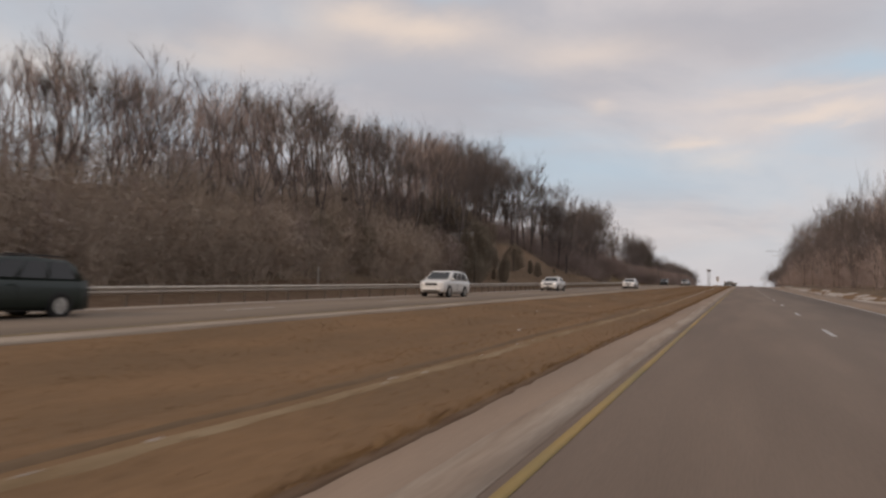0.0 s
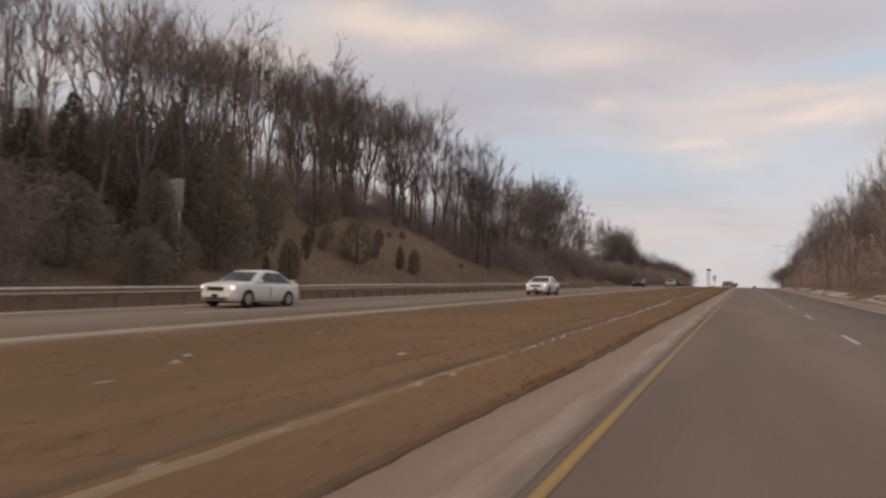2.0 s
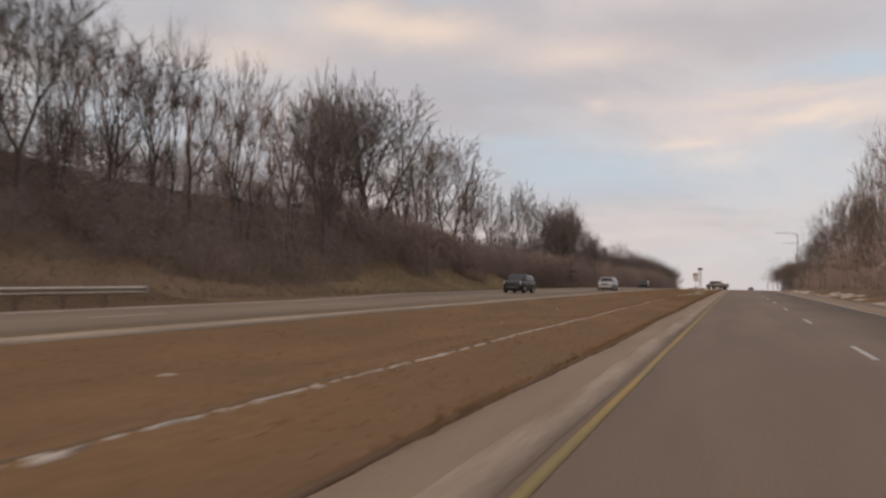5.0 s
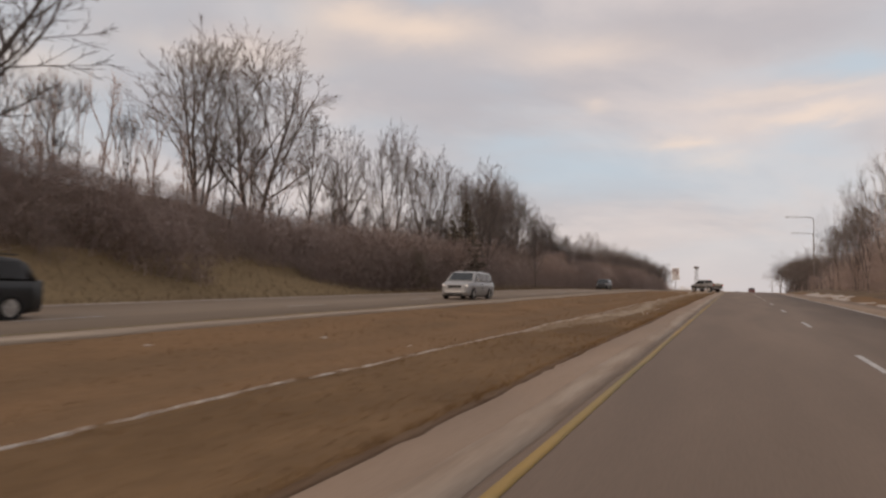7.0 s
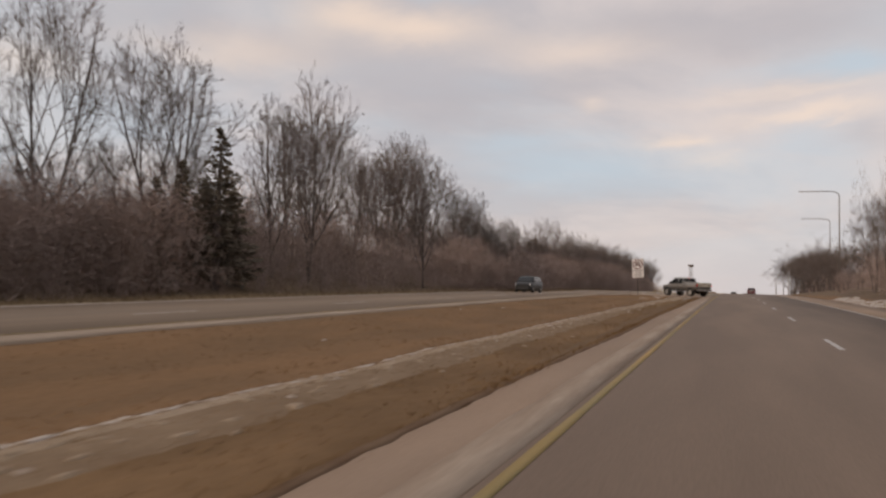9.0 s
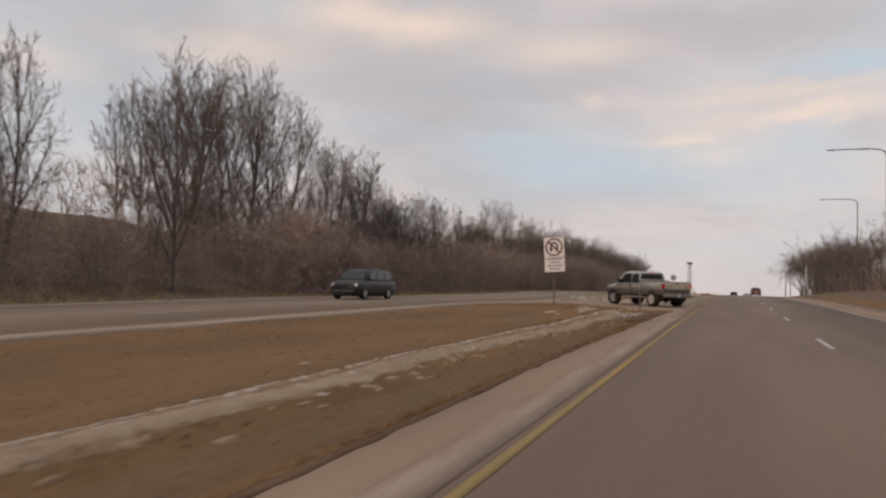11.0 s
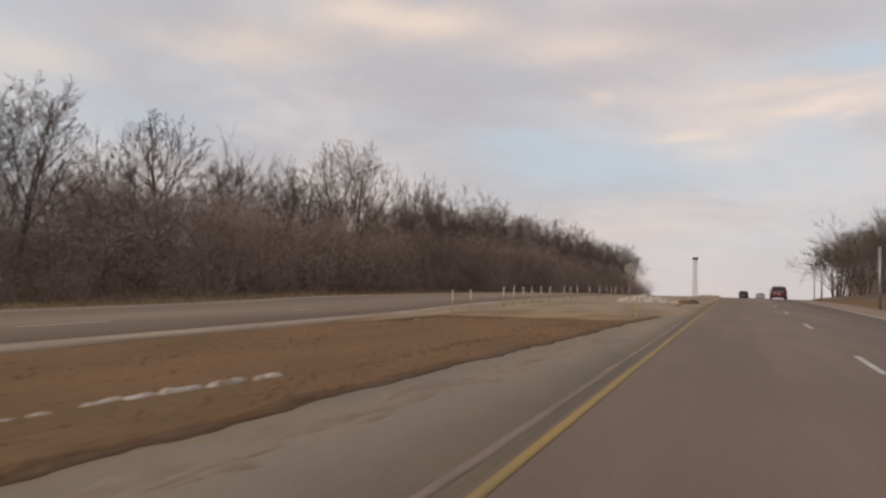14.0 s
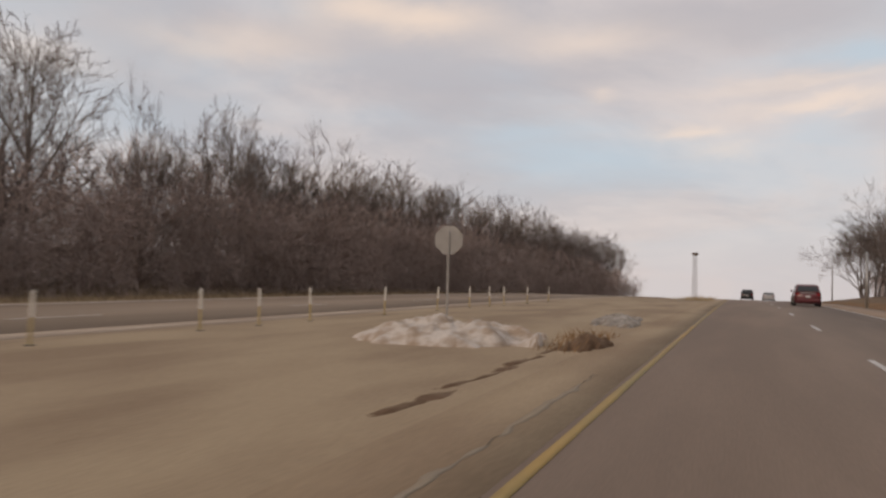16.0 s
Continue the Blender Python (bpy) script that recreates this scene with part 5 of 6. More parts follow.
ground_strip("verge_soil", lambda y: -2.5 + 0.75 * sstep((272 - y) / 32) + wobble(y, 5, 0.14), lambda y: -1.3 + wobble(y, 6, 0.03), 240, 296, M_SOIL_SHADE, "dark bare soil along the inner shoulder", "soil", 0.01)
snow_patches("crust_scraps", crusts, "torn scraps of dirty snow crust in the median grass", M_MOTTLE)
snow_patches("snow_scraps", spots, "thin torn strip of old snow in the median grass")
spots = []
for k in range(26):
    y = rng.uniform(316, 332)
    spots.append((wide_edge(y) + rng.uniform(0.25, 0.95), y, rng.uniform(0.12, 0.4), rng.uniform(0.3, 1.0), 0.09))
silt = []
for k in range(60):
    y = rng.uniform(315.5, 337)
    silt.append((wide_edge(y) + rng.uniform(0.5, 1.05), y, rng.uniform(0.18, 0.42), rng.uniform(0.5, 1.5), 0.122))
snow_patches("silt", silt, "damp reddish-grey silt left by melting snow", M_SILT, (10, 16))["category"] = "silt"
snow_patches("slush_patches", spots, "thin grey patches of slush on the paved shoulder", M_SLUSH, (9, 14))
spots = []
for k in range(150):
    y = rng.uniform(60, 330)
    spots.append((rng.uniform(11.6, 14.5), y, rng.uniform(0.2, 0.9), rng.uniform(0.8, 4.5), rng.uniform(0.05, 0.15)))
snow_patches("snow_remnants", spots, "old snow lying on the grassy bank beside the outer shoulder")


# ---- trees ----
def tube_into(V, F, pts, radii, sides):
    o = len(V)
    for i, (p, r) in enumerate(zip(pts, radii)):
        d = (pts[min(i + 1, len(pts) - 1)] - pts[max(i - 1, 0)]).normalized()
        a = d.orthogonal().normalized()
        b = d.cross(a)
        for k in range(sides):
            t = 2 * math.pi * k / sides
            V.append(tuple(p + a * (math.cos(t) * r) + b * (math.sin(t) * r)))
    for i in range(len(pts) - 1):
        for k in range(sides):
            k2 = (k + 1) % sides
            q = (o + i * sides + k, o + i * sides + k2, o + (i + 1) * sides + k2, o + (i + 1) * sides + k)
            F.append((q[0], q[1], q[2]))
            F.append((q[0], q[2], q[3]))


def twig_into(V, F, p, q, r):
    o = len(V)
    d = (q - p).normalized()
    a = d.orthogonal().normalized() * r
    b = d.cross(a)
    V += [tuple(p + a), tuple(p - a * 0.5 + b * 0.87), tuple(p - a * 0.5 - b * 0.87), tuple(q)]
    F += [(o, o + 1, o + 3), (o + 1, o + 2, o + 3)]


# stems to choose from, trunk and first limb length, how many limbs, fork angle, how much shorter each order is, orders, pull upwards, sprays, girth
HABIT = {
    "wood": dict(stems=(1, 1, 2), trunk=5.4, limb=3.1, limbs=3, ang=0.36, q=0.82, depth=4, up=0.13, spray=9, girth=0.165),
    "slim": dict(stems=(1, 2, 2), trunk=4.2, limb=3.0, limbs=3, ang=0.42, q=0.83, depth=5, up=0.08, spray=7, girth=0.19),
    "open": dict(stems=(1, 2, 3), trunk=1.9, limb=3.1, limbs=3, ang=0.5, q=0.83, depth=6, up=0.06, spray=5, girth=0.27),
    "far": dict(stems=(1,), trunk=5.2, limb=3.3, limbs=3, ang=0.38, q=0.82, depth=3, up=0.13, spray=6, girth=0.16),
}


def bare_tree(seed, kind):
    """Leafless broadleaf tree about 14 m high: stems that fork again and again into rising limbs and end in fans of twigs, as two lists of vertices and faces."""
    R = random.Random(seed)
    P = HABIT[kind]
    TV, TF, CV, CF = [], [], [], []
    fine = 0.027 if kind == "far" else 0.0128

    def turned(d, ang, around):
        a = d.orthogonal().normalized()
        a.rotate(Matrix.Rotation(around, 3, d))
        return (d * math.cos(ang) + a * math.sin(ang)).normalized()

    def fan(pts, count, length, spread, split=1):
        n = len(pts) - 1
        for i in range(count):
            t = R.uniform(0.15, 1.0)
            k = min(int(t * n), n - 1)
            q = pts[k].lerp(pts[k + 1], min(1.0, t * n - k))
            e = (turned((pts[k + 1] - pts[k]).normalized(), spread * R.uniform(0.5, 1.5), R.uniform(0, 6.283)) + Vector((0, 0, 0.12))).normalized()
            tip = q + e * length * R.uniform(0.5, 1.1)
            twig_into(CV, CF, q, tip, fine)
            if kind != "far":
                for s in range(split):
                    m = q.lerp(tip, R.uniform(0.3, 0.7))
                    twig_into(CV, CF, m, m + (turned(e, R.uniform(0.35, 0.7), R.uniform(0, 6.283)) + Vector((0, 0, 0.15))).normalized() * length * R.uniform(0.25, 0.5), fine * 0.8)

    def grow(p, d, length, r, order):
        n = 4 if order == 0 else 3 if order < 3 else 2
        pts, rad = [p.copy()], [r]
        for i in range(n):
            d = (d + Vector((R.gauss(0, 1), R.gauss(0, 1), R.gauss(0, 0.6))) * (0.035 if order == 0 else 0.1) + Vector((0, 0, P["up"] * (0.4 if order == 0 else 1.6 if order == 1 else 1.0)))).normalized()
            pts.append(pts[-1] + d * (length / n))
            rad.append(max(r * (1 - 0.22 * (i + 1) / n), 0.016))
        V, F = (TV, TF) if order < 3 else (CV, CF)
        tube_into(V, F, pts, rad, 7 if order == 0 else 5 if order < 3 else 3)
        if order >= P["depth"]:
            fan(pts, P["spray"], length * 1.25, 0.42)
            return
        if order >= 2:
            fan(pts, 2, length * 0.9, 0.7, 0)
        if order == 0:
            kids, turn = P["limbs"], R.uniform(0, 6.283)
            for k in range(kids):
                lead = k == 0
                grow(pts[-1 if lead or kids < 4 else R.choice((-1, -2))], turned(d, P["ang"] * (0.25 if lead else R.uniform(1.0, 1.7)), turn + 6.283 * k / max(1, kids - 1)), P["limb"] * R.uniform(0.85, 1.15) * (1.1 if lead else 0.95), rad[-1] * (0.8 if lead else 0.62), 1)
            if kind in ("wood", "slim", "far"):
                # thin side limbs along the trunk
                for k in range(3):
                    q = pts[2].lerp(pts[4], R.random())
                    grow(q, turned(d, R.uniform(0.6, 1.0), R.uniform(0, 6.283)), P["limb"] * R.uniform(0.4, 0.7), rad[-1] * 0.35, max(2, P["depth"] - 2))
            return
        turn = R.uniform(0, 6.283)
        kids = 3 if R.random() < (0.32 if kind == "open" else 0.22) else 2
        for k in range(kids):
            ang = P["ang"] * (R.uniform(0.35, 0.8) if k == 0 else R.uniform(0.9, 1.45))
            grow(pts[-1], turned(d, ang, turn + math.pi * k + R.uniform(-0.5, 0.5)), length * P["q"] * R.uniform(0.8, 1.15) * (1.05 if k == 0 else 0.9), rad[-1] * (0.84 if k == 0 else 0.66), order + 1)

    stems = P["stems"][seed // 37 % len(P["stems"])]
    for s in range(stems):
        a = 6.283 * s / stems + R.uniform(-0.4, 0.4)
        sway = 0.05 if stems == 1 else (0.2 if kind == "open" else 0.1)
        lean = Vector((math.cos(a) * sway, math.sin(a) * sway, 1)).normalized()
        off = 0.0 if stems == 1 else 0.3
        grow(Vector((math.cos(a) * off, math.sin(a) * off, -0.5)), lean, P["trunk"] * R.uniform(0.85, 1.15), P["girth"] / (1, 1, 1.25, 1.4)[stems], 0)
    return TV, TF, CV, CF


def domed_tree(seed, stems):
    """Leafless tree about 14 m high whose stems run on to the top, with rising limbs along them that fork into twigs and fill a dome."""
    R = random.Random(seed)
    TV, TF, CV, CF = [], [], [], []

    def aside(d, ang, around):
        a = d.orthogonal().normalized()
        a.rotate(Matrix.Rotation(around, 3, d))
        return (d * math.cos(ang) + a * math.sin(ang)).normalized()

    def line(p, d, length, n, r, lift, bend, store, sides, tip=0.25):
        pts, rad = [p.copy()], [r]
        for i in range(n):
            d = (d + Vector((R.gauss(0, bend), R.gauss(0, bend), R.gauss(0, bend * 0.6) + lift))).normalized()
            pts.append(pts[-1] + d * (length / n))
            rad.append(max(r * (1 - (1 - tip) * (i + 1) / n), 0.013))
        tube_into(store[0], store[1], pts, rad, sides)
        return pts, rad

    def at(pts, rad, t):
        n = len(pts) - 1
        k = min(int(t * n), n - 1)
        f = t * n - k
        return pts[k].lerp(pts[k + 1], f), (pts[k + 1] - pts[k]).normalized(), rad[k] + (rad[k + 1] - rad[k]) * f

    def twigs(pts, rad, count, length):
        for i in range(count):
            q, d, r = at(pts, rad, R.uniform(0.1, 1.0))
            e = (aside(d, R.uniform(0.3, 0.75), R.uniform(0, 6.283)) + Vector((0, 0, 0.15))).normalized()
            end = q + e * length * R.uniform(0.5, 1.15)
            twig_into(CV, CF, q, end, 0.0125)
            m = q.lerp(end, R.uniform(0.3, 0.7))
            twig_into(CV, CF, m, m + (aside(e, R.uniform(0.35, 0.7), R.uniform(0, 6.283)) + Vector((0, 0, 0.15))).normalized() * length * R.uniform(0.3, 0.55), 0.0105)

    def bough(p, d, length, r, order):
        pts, rad = line(p, d, length, 4 if order == 0 else 3, r, 0.1 if order == 0 else 0.06, 0.09, (TV, TF) if order == 0 else (CV, CF), 5 if order == 0 else 3, 0.3)
        if order == 2 or length < 0.8:
            twigs(pts, rad, 5, max(0.55, length * 0.55))
            return
        count, turn = max(3, int(length / (0.8 if order == 0 else 0.55))), R.uniform(0, 6.283)
        for k in range(count):
            t = 0.2 + 0.78 * (k + R.random()) / count
            q, e, rr = at(pts, rad, t)
            bough(q, aside(e, R.uniform(0.45, 0.85), turn + math.pi * k + R.uniform(-0.8, 0.8)), length * (0.62 - 0.34 * t) * R.uniform(0.7, 1.2), rr * 0.6, order + 1)
        twigs(pts, rad, 4, 0.8)

    for s in range(stems):
        a = 6.283 * s / stems + R.uniform(-0.5, 0.5)
        sway, wide = (0.03, 4.6) if stems == 1 else (R.uniform(0.14, 0.26), 5.8)
        foot = Vector((math.cos(a), math.sin(a), 0)) * (0.0 if stems == 1 else 0.3) - Vector((0, 0, 0.5))
        length = 13.6 * R.uniform(0.9, 1.05)
        r0 = (0.25, 0.2, 0.17)[stems - 1]
        pts, rad = line(foot, Vector((math.cos(a) * sway, math.sin(a) * sway, 1)).normalized(), length, 9, r0, 0.03, 0.045, (TV, TF), 8, 0.12)
        n, turn = (13, 10, 8)[stems - 1], R.uniform(0, 6.283)
        for k in range(n):
            t = 0.17 + 0.75 * ((k + R.random() * 0.9) / n) ** 1.25
            q, e, rr = at(pts, rad, t)
            way = aside(e, R.uniform(0.6, 0.9) * (1.2 - 0.75 * t), turn + 2.4 * k)
            rise = (way + Vector((0, 0, 0.22))).normalized()
            reach = 0.8
            while reach < 9 and math.hypot((q + rise * reach).xy.length / wide, ((q + rise * reach).z - 7.4) / 6.6) < 1:
                reach += 0.2
            bough(q, way, reach * R.uniform(0.82, 1.05) * (0.7 if t < 0.26 else 1), rr * R.uniform(0.5, 0.72), 0)
        twigs(pts[-3:], rad[-3:], 10, 1.0)
    return TV, TF, CV, CF


LABEL_TREE = {"domed": "leafless tree with several rising stems and a domed crown", "leader": "straight leafless tree with rising limbs along one stem", "wood": "tall leafless woodland tree with grey-brown bark on the bank", "slim": "slim leafless tree with forked rising stems above the brush", "open": "leafless spreading tree with forked limbs and a domed crown"}
prototypes = {"wood": [], "slim": [], "open": [], "domed": [], "leader": []}
for kind, count in (("wood", 7), ("slim", 4), ("open", 5), ("domed", 4), ("leader", 4)):
    for k in range(count):
        if kind in ("domed", "leader"):
            TV, TF, CV, CF = domed_tree(700 + 31 * k, 1 if kind == "leader" else 2 + k % 2)
        else:
            TV, TF, CV, CF = bare_tree(100 + 37 * k + {"wood": 0, "slim": 1000, "open": 2000}[kind], kind)
        co = np.array(CV)
        prototypes[kind].append((add_mesh("trunk", TV, np.array(TF), M_BARK, True), add_mesh("crown", CV, np.array(CF), M_TWIG), np.percentile(co[:, 2], 99.3), np.percentile(np.hypot(co[:, 0], co[:, 1]), 93)))
simples = []
for k in range(8):
    TV, TF, CV, CF = bare_tree(5000 + 17 * k, "far")
    v = np.array(TV + CV)
    simples.append((v / v[:, 2].max(), np.concatenate([np.array(TF), np.array(CF) + len(TV)])))


def plant(kind, x, y, top, R, label=None, group="woodland trees", width=0.0):
    """A tree on the ground at x, y whose tip reaches that height over the ground; width: that of its crown, if it is given."""
    trunk, crown, zmax, reach = R.choice(prototypes[kind])
    s = top / zmax
    w = width / (2 * reach) if width else s * R.uniform(0.9, 1.2)
    t = thing("tree", Matrix.LocRotScale((x, y, ground(x, y)), Euler((0, 0, R.uniform(0, 6.28))), (w, w, s)), label or LABEL_TREE[kind], "tree", group)
    for nm, me in (("trunk", trunk), ("crown", crown)):
        o = new(nm, me)
        o.parent = t
    return t


def thicket(name, spots, templates, material, label, category):
    """Many copies of simple plants joined into one mesh. spots: x, y, height, width."""
    VV, FF, o = [], [], 0
    R = random.Random(len(spots))
    for x, y, h, w in spots:
        v, f = R.choice(templates)
        a = R.uniform(0, 6.283)
        c, s = math.cos(a), math.sin(a)
        q = np.empty_like(v)
        q[:, 0] = x + (v[:, 0] * c - v[:, 1] * s) * w
        q[:, 1] = y + (v[:, 0] * s + v[:, 1] * c) * w
        q[:, 2] = ground(x, y) + v[:, 2] * h
        VV.append(q)
        FF.append(f + o)
        o += len(v)
    ob = new(name, add_mesh(name, np.concatenate(VV), np.concatenate(FF), material))
    return tagged(ob, label, category, kind="stuff")


TR = random.Random(5)
# top of the wood over the road, by distance
TOPS = [(-60, 16), (25, 16.5), (39, 17.5), (61, 20.5), (84, 22.3), (108, 24.3), (144, 26.0), (151, 25), (156, 20), (178, 19.5), (195, 19), (203, 16.5), (228, 16.5), (240, 14.5)]
# single trees that stand out: habit, x, y, height of the tip over the road, width of the crown
HEROES = [("open", -40, 39.5, 18, 9), ("wood", -41, 50, 18.6, 7), ("wood", -41, 61, 21, 8), ("open", -33.5, 151.5, 18.7, 8.5), ("open", -39, 163, 20.5, 8), ("slim", -37, 171, 19.5, 7), ("open", -38, 179, 20, 8), ("slim", -34, 187, 20.6, 7), ("domed", -38, 193, 20.5, 8), ("domed", -38, 199.5, 23.5, 8), ("domed", -40, 207.5, 23.5, 18), ("domed", -43, 203, 22, 14),
          ("domed", -46.5, 237, 24.4, 12), ("domed", -44, 242, 25, 15), ("leader", -43, 250.8, 19.6, 6), ("leader", -40.5, 254.8, 18.6, 6.5), ("domed", -36.8, 258.7, 19.2, 8), ("domed", -35, 266.5, 17.4, 9.5), ("leader", -33, 276.5, 15.8, 5.5), ("domed", -32, 280.5, 18.2, 8.5),
          ("domed", -35, 286.5, 17, 8.5), ("leader", -34, 291.5, 14, 5), ("leader", -37, 284, 17, 6), ("leader", -29.5, 299, 11.2, 4.5), ("leader", -40, 304.5, 14.8, 3.6), ("domed", -40, 311, 18.7, 11), ("leader", -40, 316, 17, 6), ("domed", -42, 321.5, 22.2, 10.5), ("domed", -41, 326, 19.5, 9), ("leader", -39, 318.8, 18, 6), ("domed", -38, 331, 15.5, 7.5), ("domed", -38, 335.5, 13.5, 7), ("domed", -39, 340, 12.2, 7), ("domed", -38, 345, 11.2, 7), ("leader", -37, 336, 15.6, 6.5), ("leader", -36.5, 340.5, 10.4, 6), ("domed", -43, 315, 18.5, 9), ("leader", -41, 307.5, 16, 4)]
HEROES += [("domed", -36, 347.2, 12.2, 8.5), ("leader", -36, 343.3, 10, 5), ("leader", -37.5, 359.5, 12.9, 6.5), ("open", -35, 363.5, 11.2, 6), ("domed", -36, 371.3, 10.3, 7), ("leader", -36, 375.6, 10.9, 5.5), ("domed", -36.6, 385, 15.7, 10.5), ("leader", -43.7, 384.5, 14.2, 1.6), ("open", -34, 392, 12.6, 6.5), ("domed", -35, 400.5, 13.8, 7.5)]
HEROES += [("domed", x, y, z, w) for x, y, z, w in ((-36, 407, 12.6, 7), (-35, 418, 12.4, 7), (-36, 425, 13.2, 8), (-37, 435, 14, 9), (-36, 447, 13.8, 8), (-36, 466, 15.2, 9), (-36, 482, 14.2, 9), (-36, 502, 15, 9), (-36, 530, 16.2, 10), (-36, 560, 17.5, 10), (-36, 588, 18.5, 11))]
back = []
for kind, x, y, z, w in HEROES:
    plant(kind, x, y, z + road_z(y) - ground(x, y), TR, LABEL_TREE[kind], "standing-out trees", w)
# the wood on the hill: a row or two of trees, the rest behind joined
y = -24.0
while y < 245:
    for row in range(int(lerp(y, [(70, 6), (74, 4.2), (92, 3.3), (118, 3.3), (124, 5.4), (150, 5), (154, 4)]))):
        x = -37.0 - 4.0 * row + TR.uniform(-2.2, 2.2)
        if 95 < y < 150:
            x -= 4.5
        if y < 90:
            x += 3.5
        top = lerp(y, TOPS) * (0.35 + 0.65 * (1.3 - x) / 41.3) + road_z(y) - ground(x, y) - TR.uniform(-0.6, 3.2)
        yy = y + TR.uniform(-1.8, 1.8)
        if row == 0 or row == 1 and (60 < y < 78 or 118 < y < 160):
            plant("leader", x, yy, max(top, 5), TR, None, "woodland trees", max(top, 5) * TR.uniform(0.34, 0.46)) if 98 < y < 200 and TR.random() < 0.12 else plant("wood" if TR.random() < 0.75 else "slim", x, yy, max(top, 5), TR)
        else:
            back.append((x, yy, max(top, 5), max(top, 5) * TR.uniform(0.85, 1.1)))
    y += 3.2 if y < 155 else 4.6
# lower wood behind the brush further on
y = 245.0
while y < 560:
    for row in range(3 if y < 300 else 5):
        x = -35 - 4.5 * row + TR.uniform(-2.2, 2.2)
        top = lerp(y, [(245, 11.0), (300, 10.5), (335, 10.3), (370, 11), (400, 12.8), (470, 15), (560, 16)]) + TR.uniform(-3.0, 1.0) - (ground(x, y) - road_z(y))
        yy = y + TR.uniform(-2, 2)
        if row == 0:
            plant("open" if TR.random() < 0.6 else "slim", x, yy, max(4.0, top), TR)
        else:
            back.append((x, yy, max(4.0, top), max(4.0, top) * 1.2))
    y += TR.uniform(4.4, 6.2)
# wood beside our carriageway
y = 40.0
while y < 334:
    for row in range(3):
        x = 18.0 + 4.5 * row + TR.uniform(-1.2, 1.5)
        top = lerp(y, [(40, 10.5), (90, 13), (128, 16), (190, 17.8), (215, 18), (262, 18), (284, 16.5), (297, 15), (334, 13.8)]) + 0.8 * row + TR.uniform(-2.6, 0.6)
        yy = y + TR.uniform(-2, 2)
        if row == 0:
            plant("slim" if TR.random() < 0.3 else "open", x, yy, top, TR, "leafless tree in the wood beside the outer shoulder", "trees beside the shoulder", top * TR.uniform(0.42, 0.54))
        else:
            back.append((x, yy, top, top * 1.1))
    y += 6.4
y = 362.0
while y < 515:
    for row in range(3):
        x = 22 + 4 * row + TR.uniform(-1.5, 1.5)
        top = lerp(y, [(362, 8), (420, 10.5), (450, 13), (515, 12.5)]) * TR.uniform(0.75, 1.05)
        if row == 0:
            plant("open", x, y, top, TR, "small leafless tree beyond the street lamps", "trees beside the shoulder")
        else:
            back.append((x, y, top, top * 1.2))
    y += TR.uniform(5, 8)
thicket("woodland", back, simples, M_MASS, "depth of leafless grey-brown woodland on the bank", "woodland")


# ---- evergreen cedars ----
def cedar_mesh(seed, wide, column):
    """Ragged evergreen one metre high, made of short needle sprays; column: 0 for a cone, 1 for an upright column."""
    R = random.Random(seed)
    V, F = [], []
    bumps = [(R.uniform(0, 6.283), R.uniform(0.1, 0.9), R.uniform(-0.22, 0.25)) for k in range(16)]
    for i in range(2700):
        t = R.random() ** (0.95 if column > 0.5 else 0.8)
        z = 0.02 + 0.98 * t
        a = R.uniform(0, 6.283)
        shape = (1 - column) * (1 - t) ** 0.95 + column * min(1.0, (t / 0.18) ** 0.5) * (1 - t ** 3.2) ** 0.75
        lump = 1 + sum(g * math.exp(-((t - h) / 0.1) ** 2) * max(0.0, math.cos(a - b)) for b, h, g in bumps)
        if column < 0.5:
            lump *= 0.86 + 0.2 * math.sin(34 * t + 2 * math.sin(a + seed))
        r = (wide * shape * lump * min(R.gauss(0.96, 0.12), 1.3) + 0.008) * math.sqrt(R.uniform(0.2, 1.0))
        c = Vector((math.cos(a) * r, math.sin(a) * r, z))
        s = R.uniform(0.018, 0.036) * (0.35 + 0.65 * min(1.0, (1 - t) / 0.3))
        out = Vector((math.cos(a), math.sin(a), R.uniform(0.3, 1.4) if column > 0.5 else R.uniform(-0.2, 0.6))).normalized()
        side = out.cross(Vector((0, 0, 1))).normalized()
        o = len(V)
        side.rotate(Matrix.Rotation(R.uniform(-0.9, 0.9), 3, out))
        V += [tuple(c - side * s * 0.45), tuple(c + side * s * 0.45), tuple(c + out * s * 1.4)]
        V += [tuple(c + side.cross(out) * s * 0.4), tuple(c - side.cross(out) * s * 0.4)]
        F += [(o, o + 1, o + 2), (o + 3, o + 4, o + 2)]
    return add_mesh("crown", V, np.array(F), M_CEDAR)


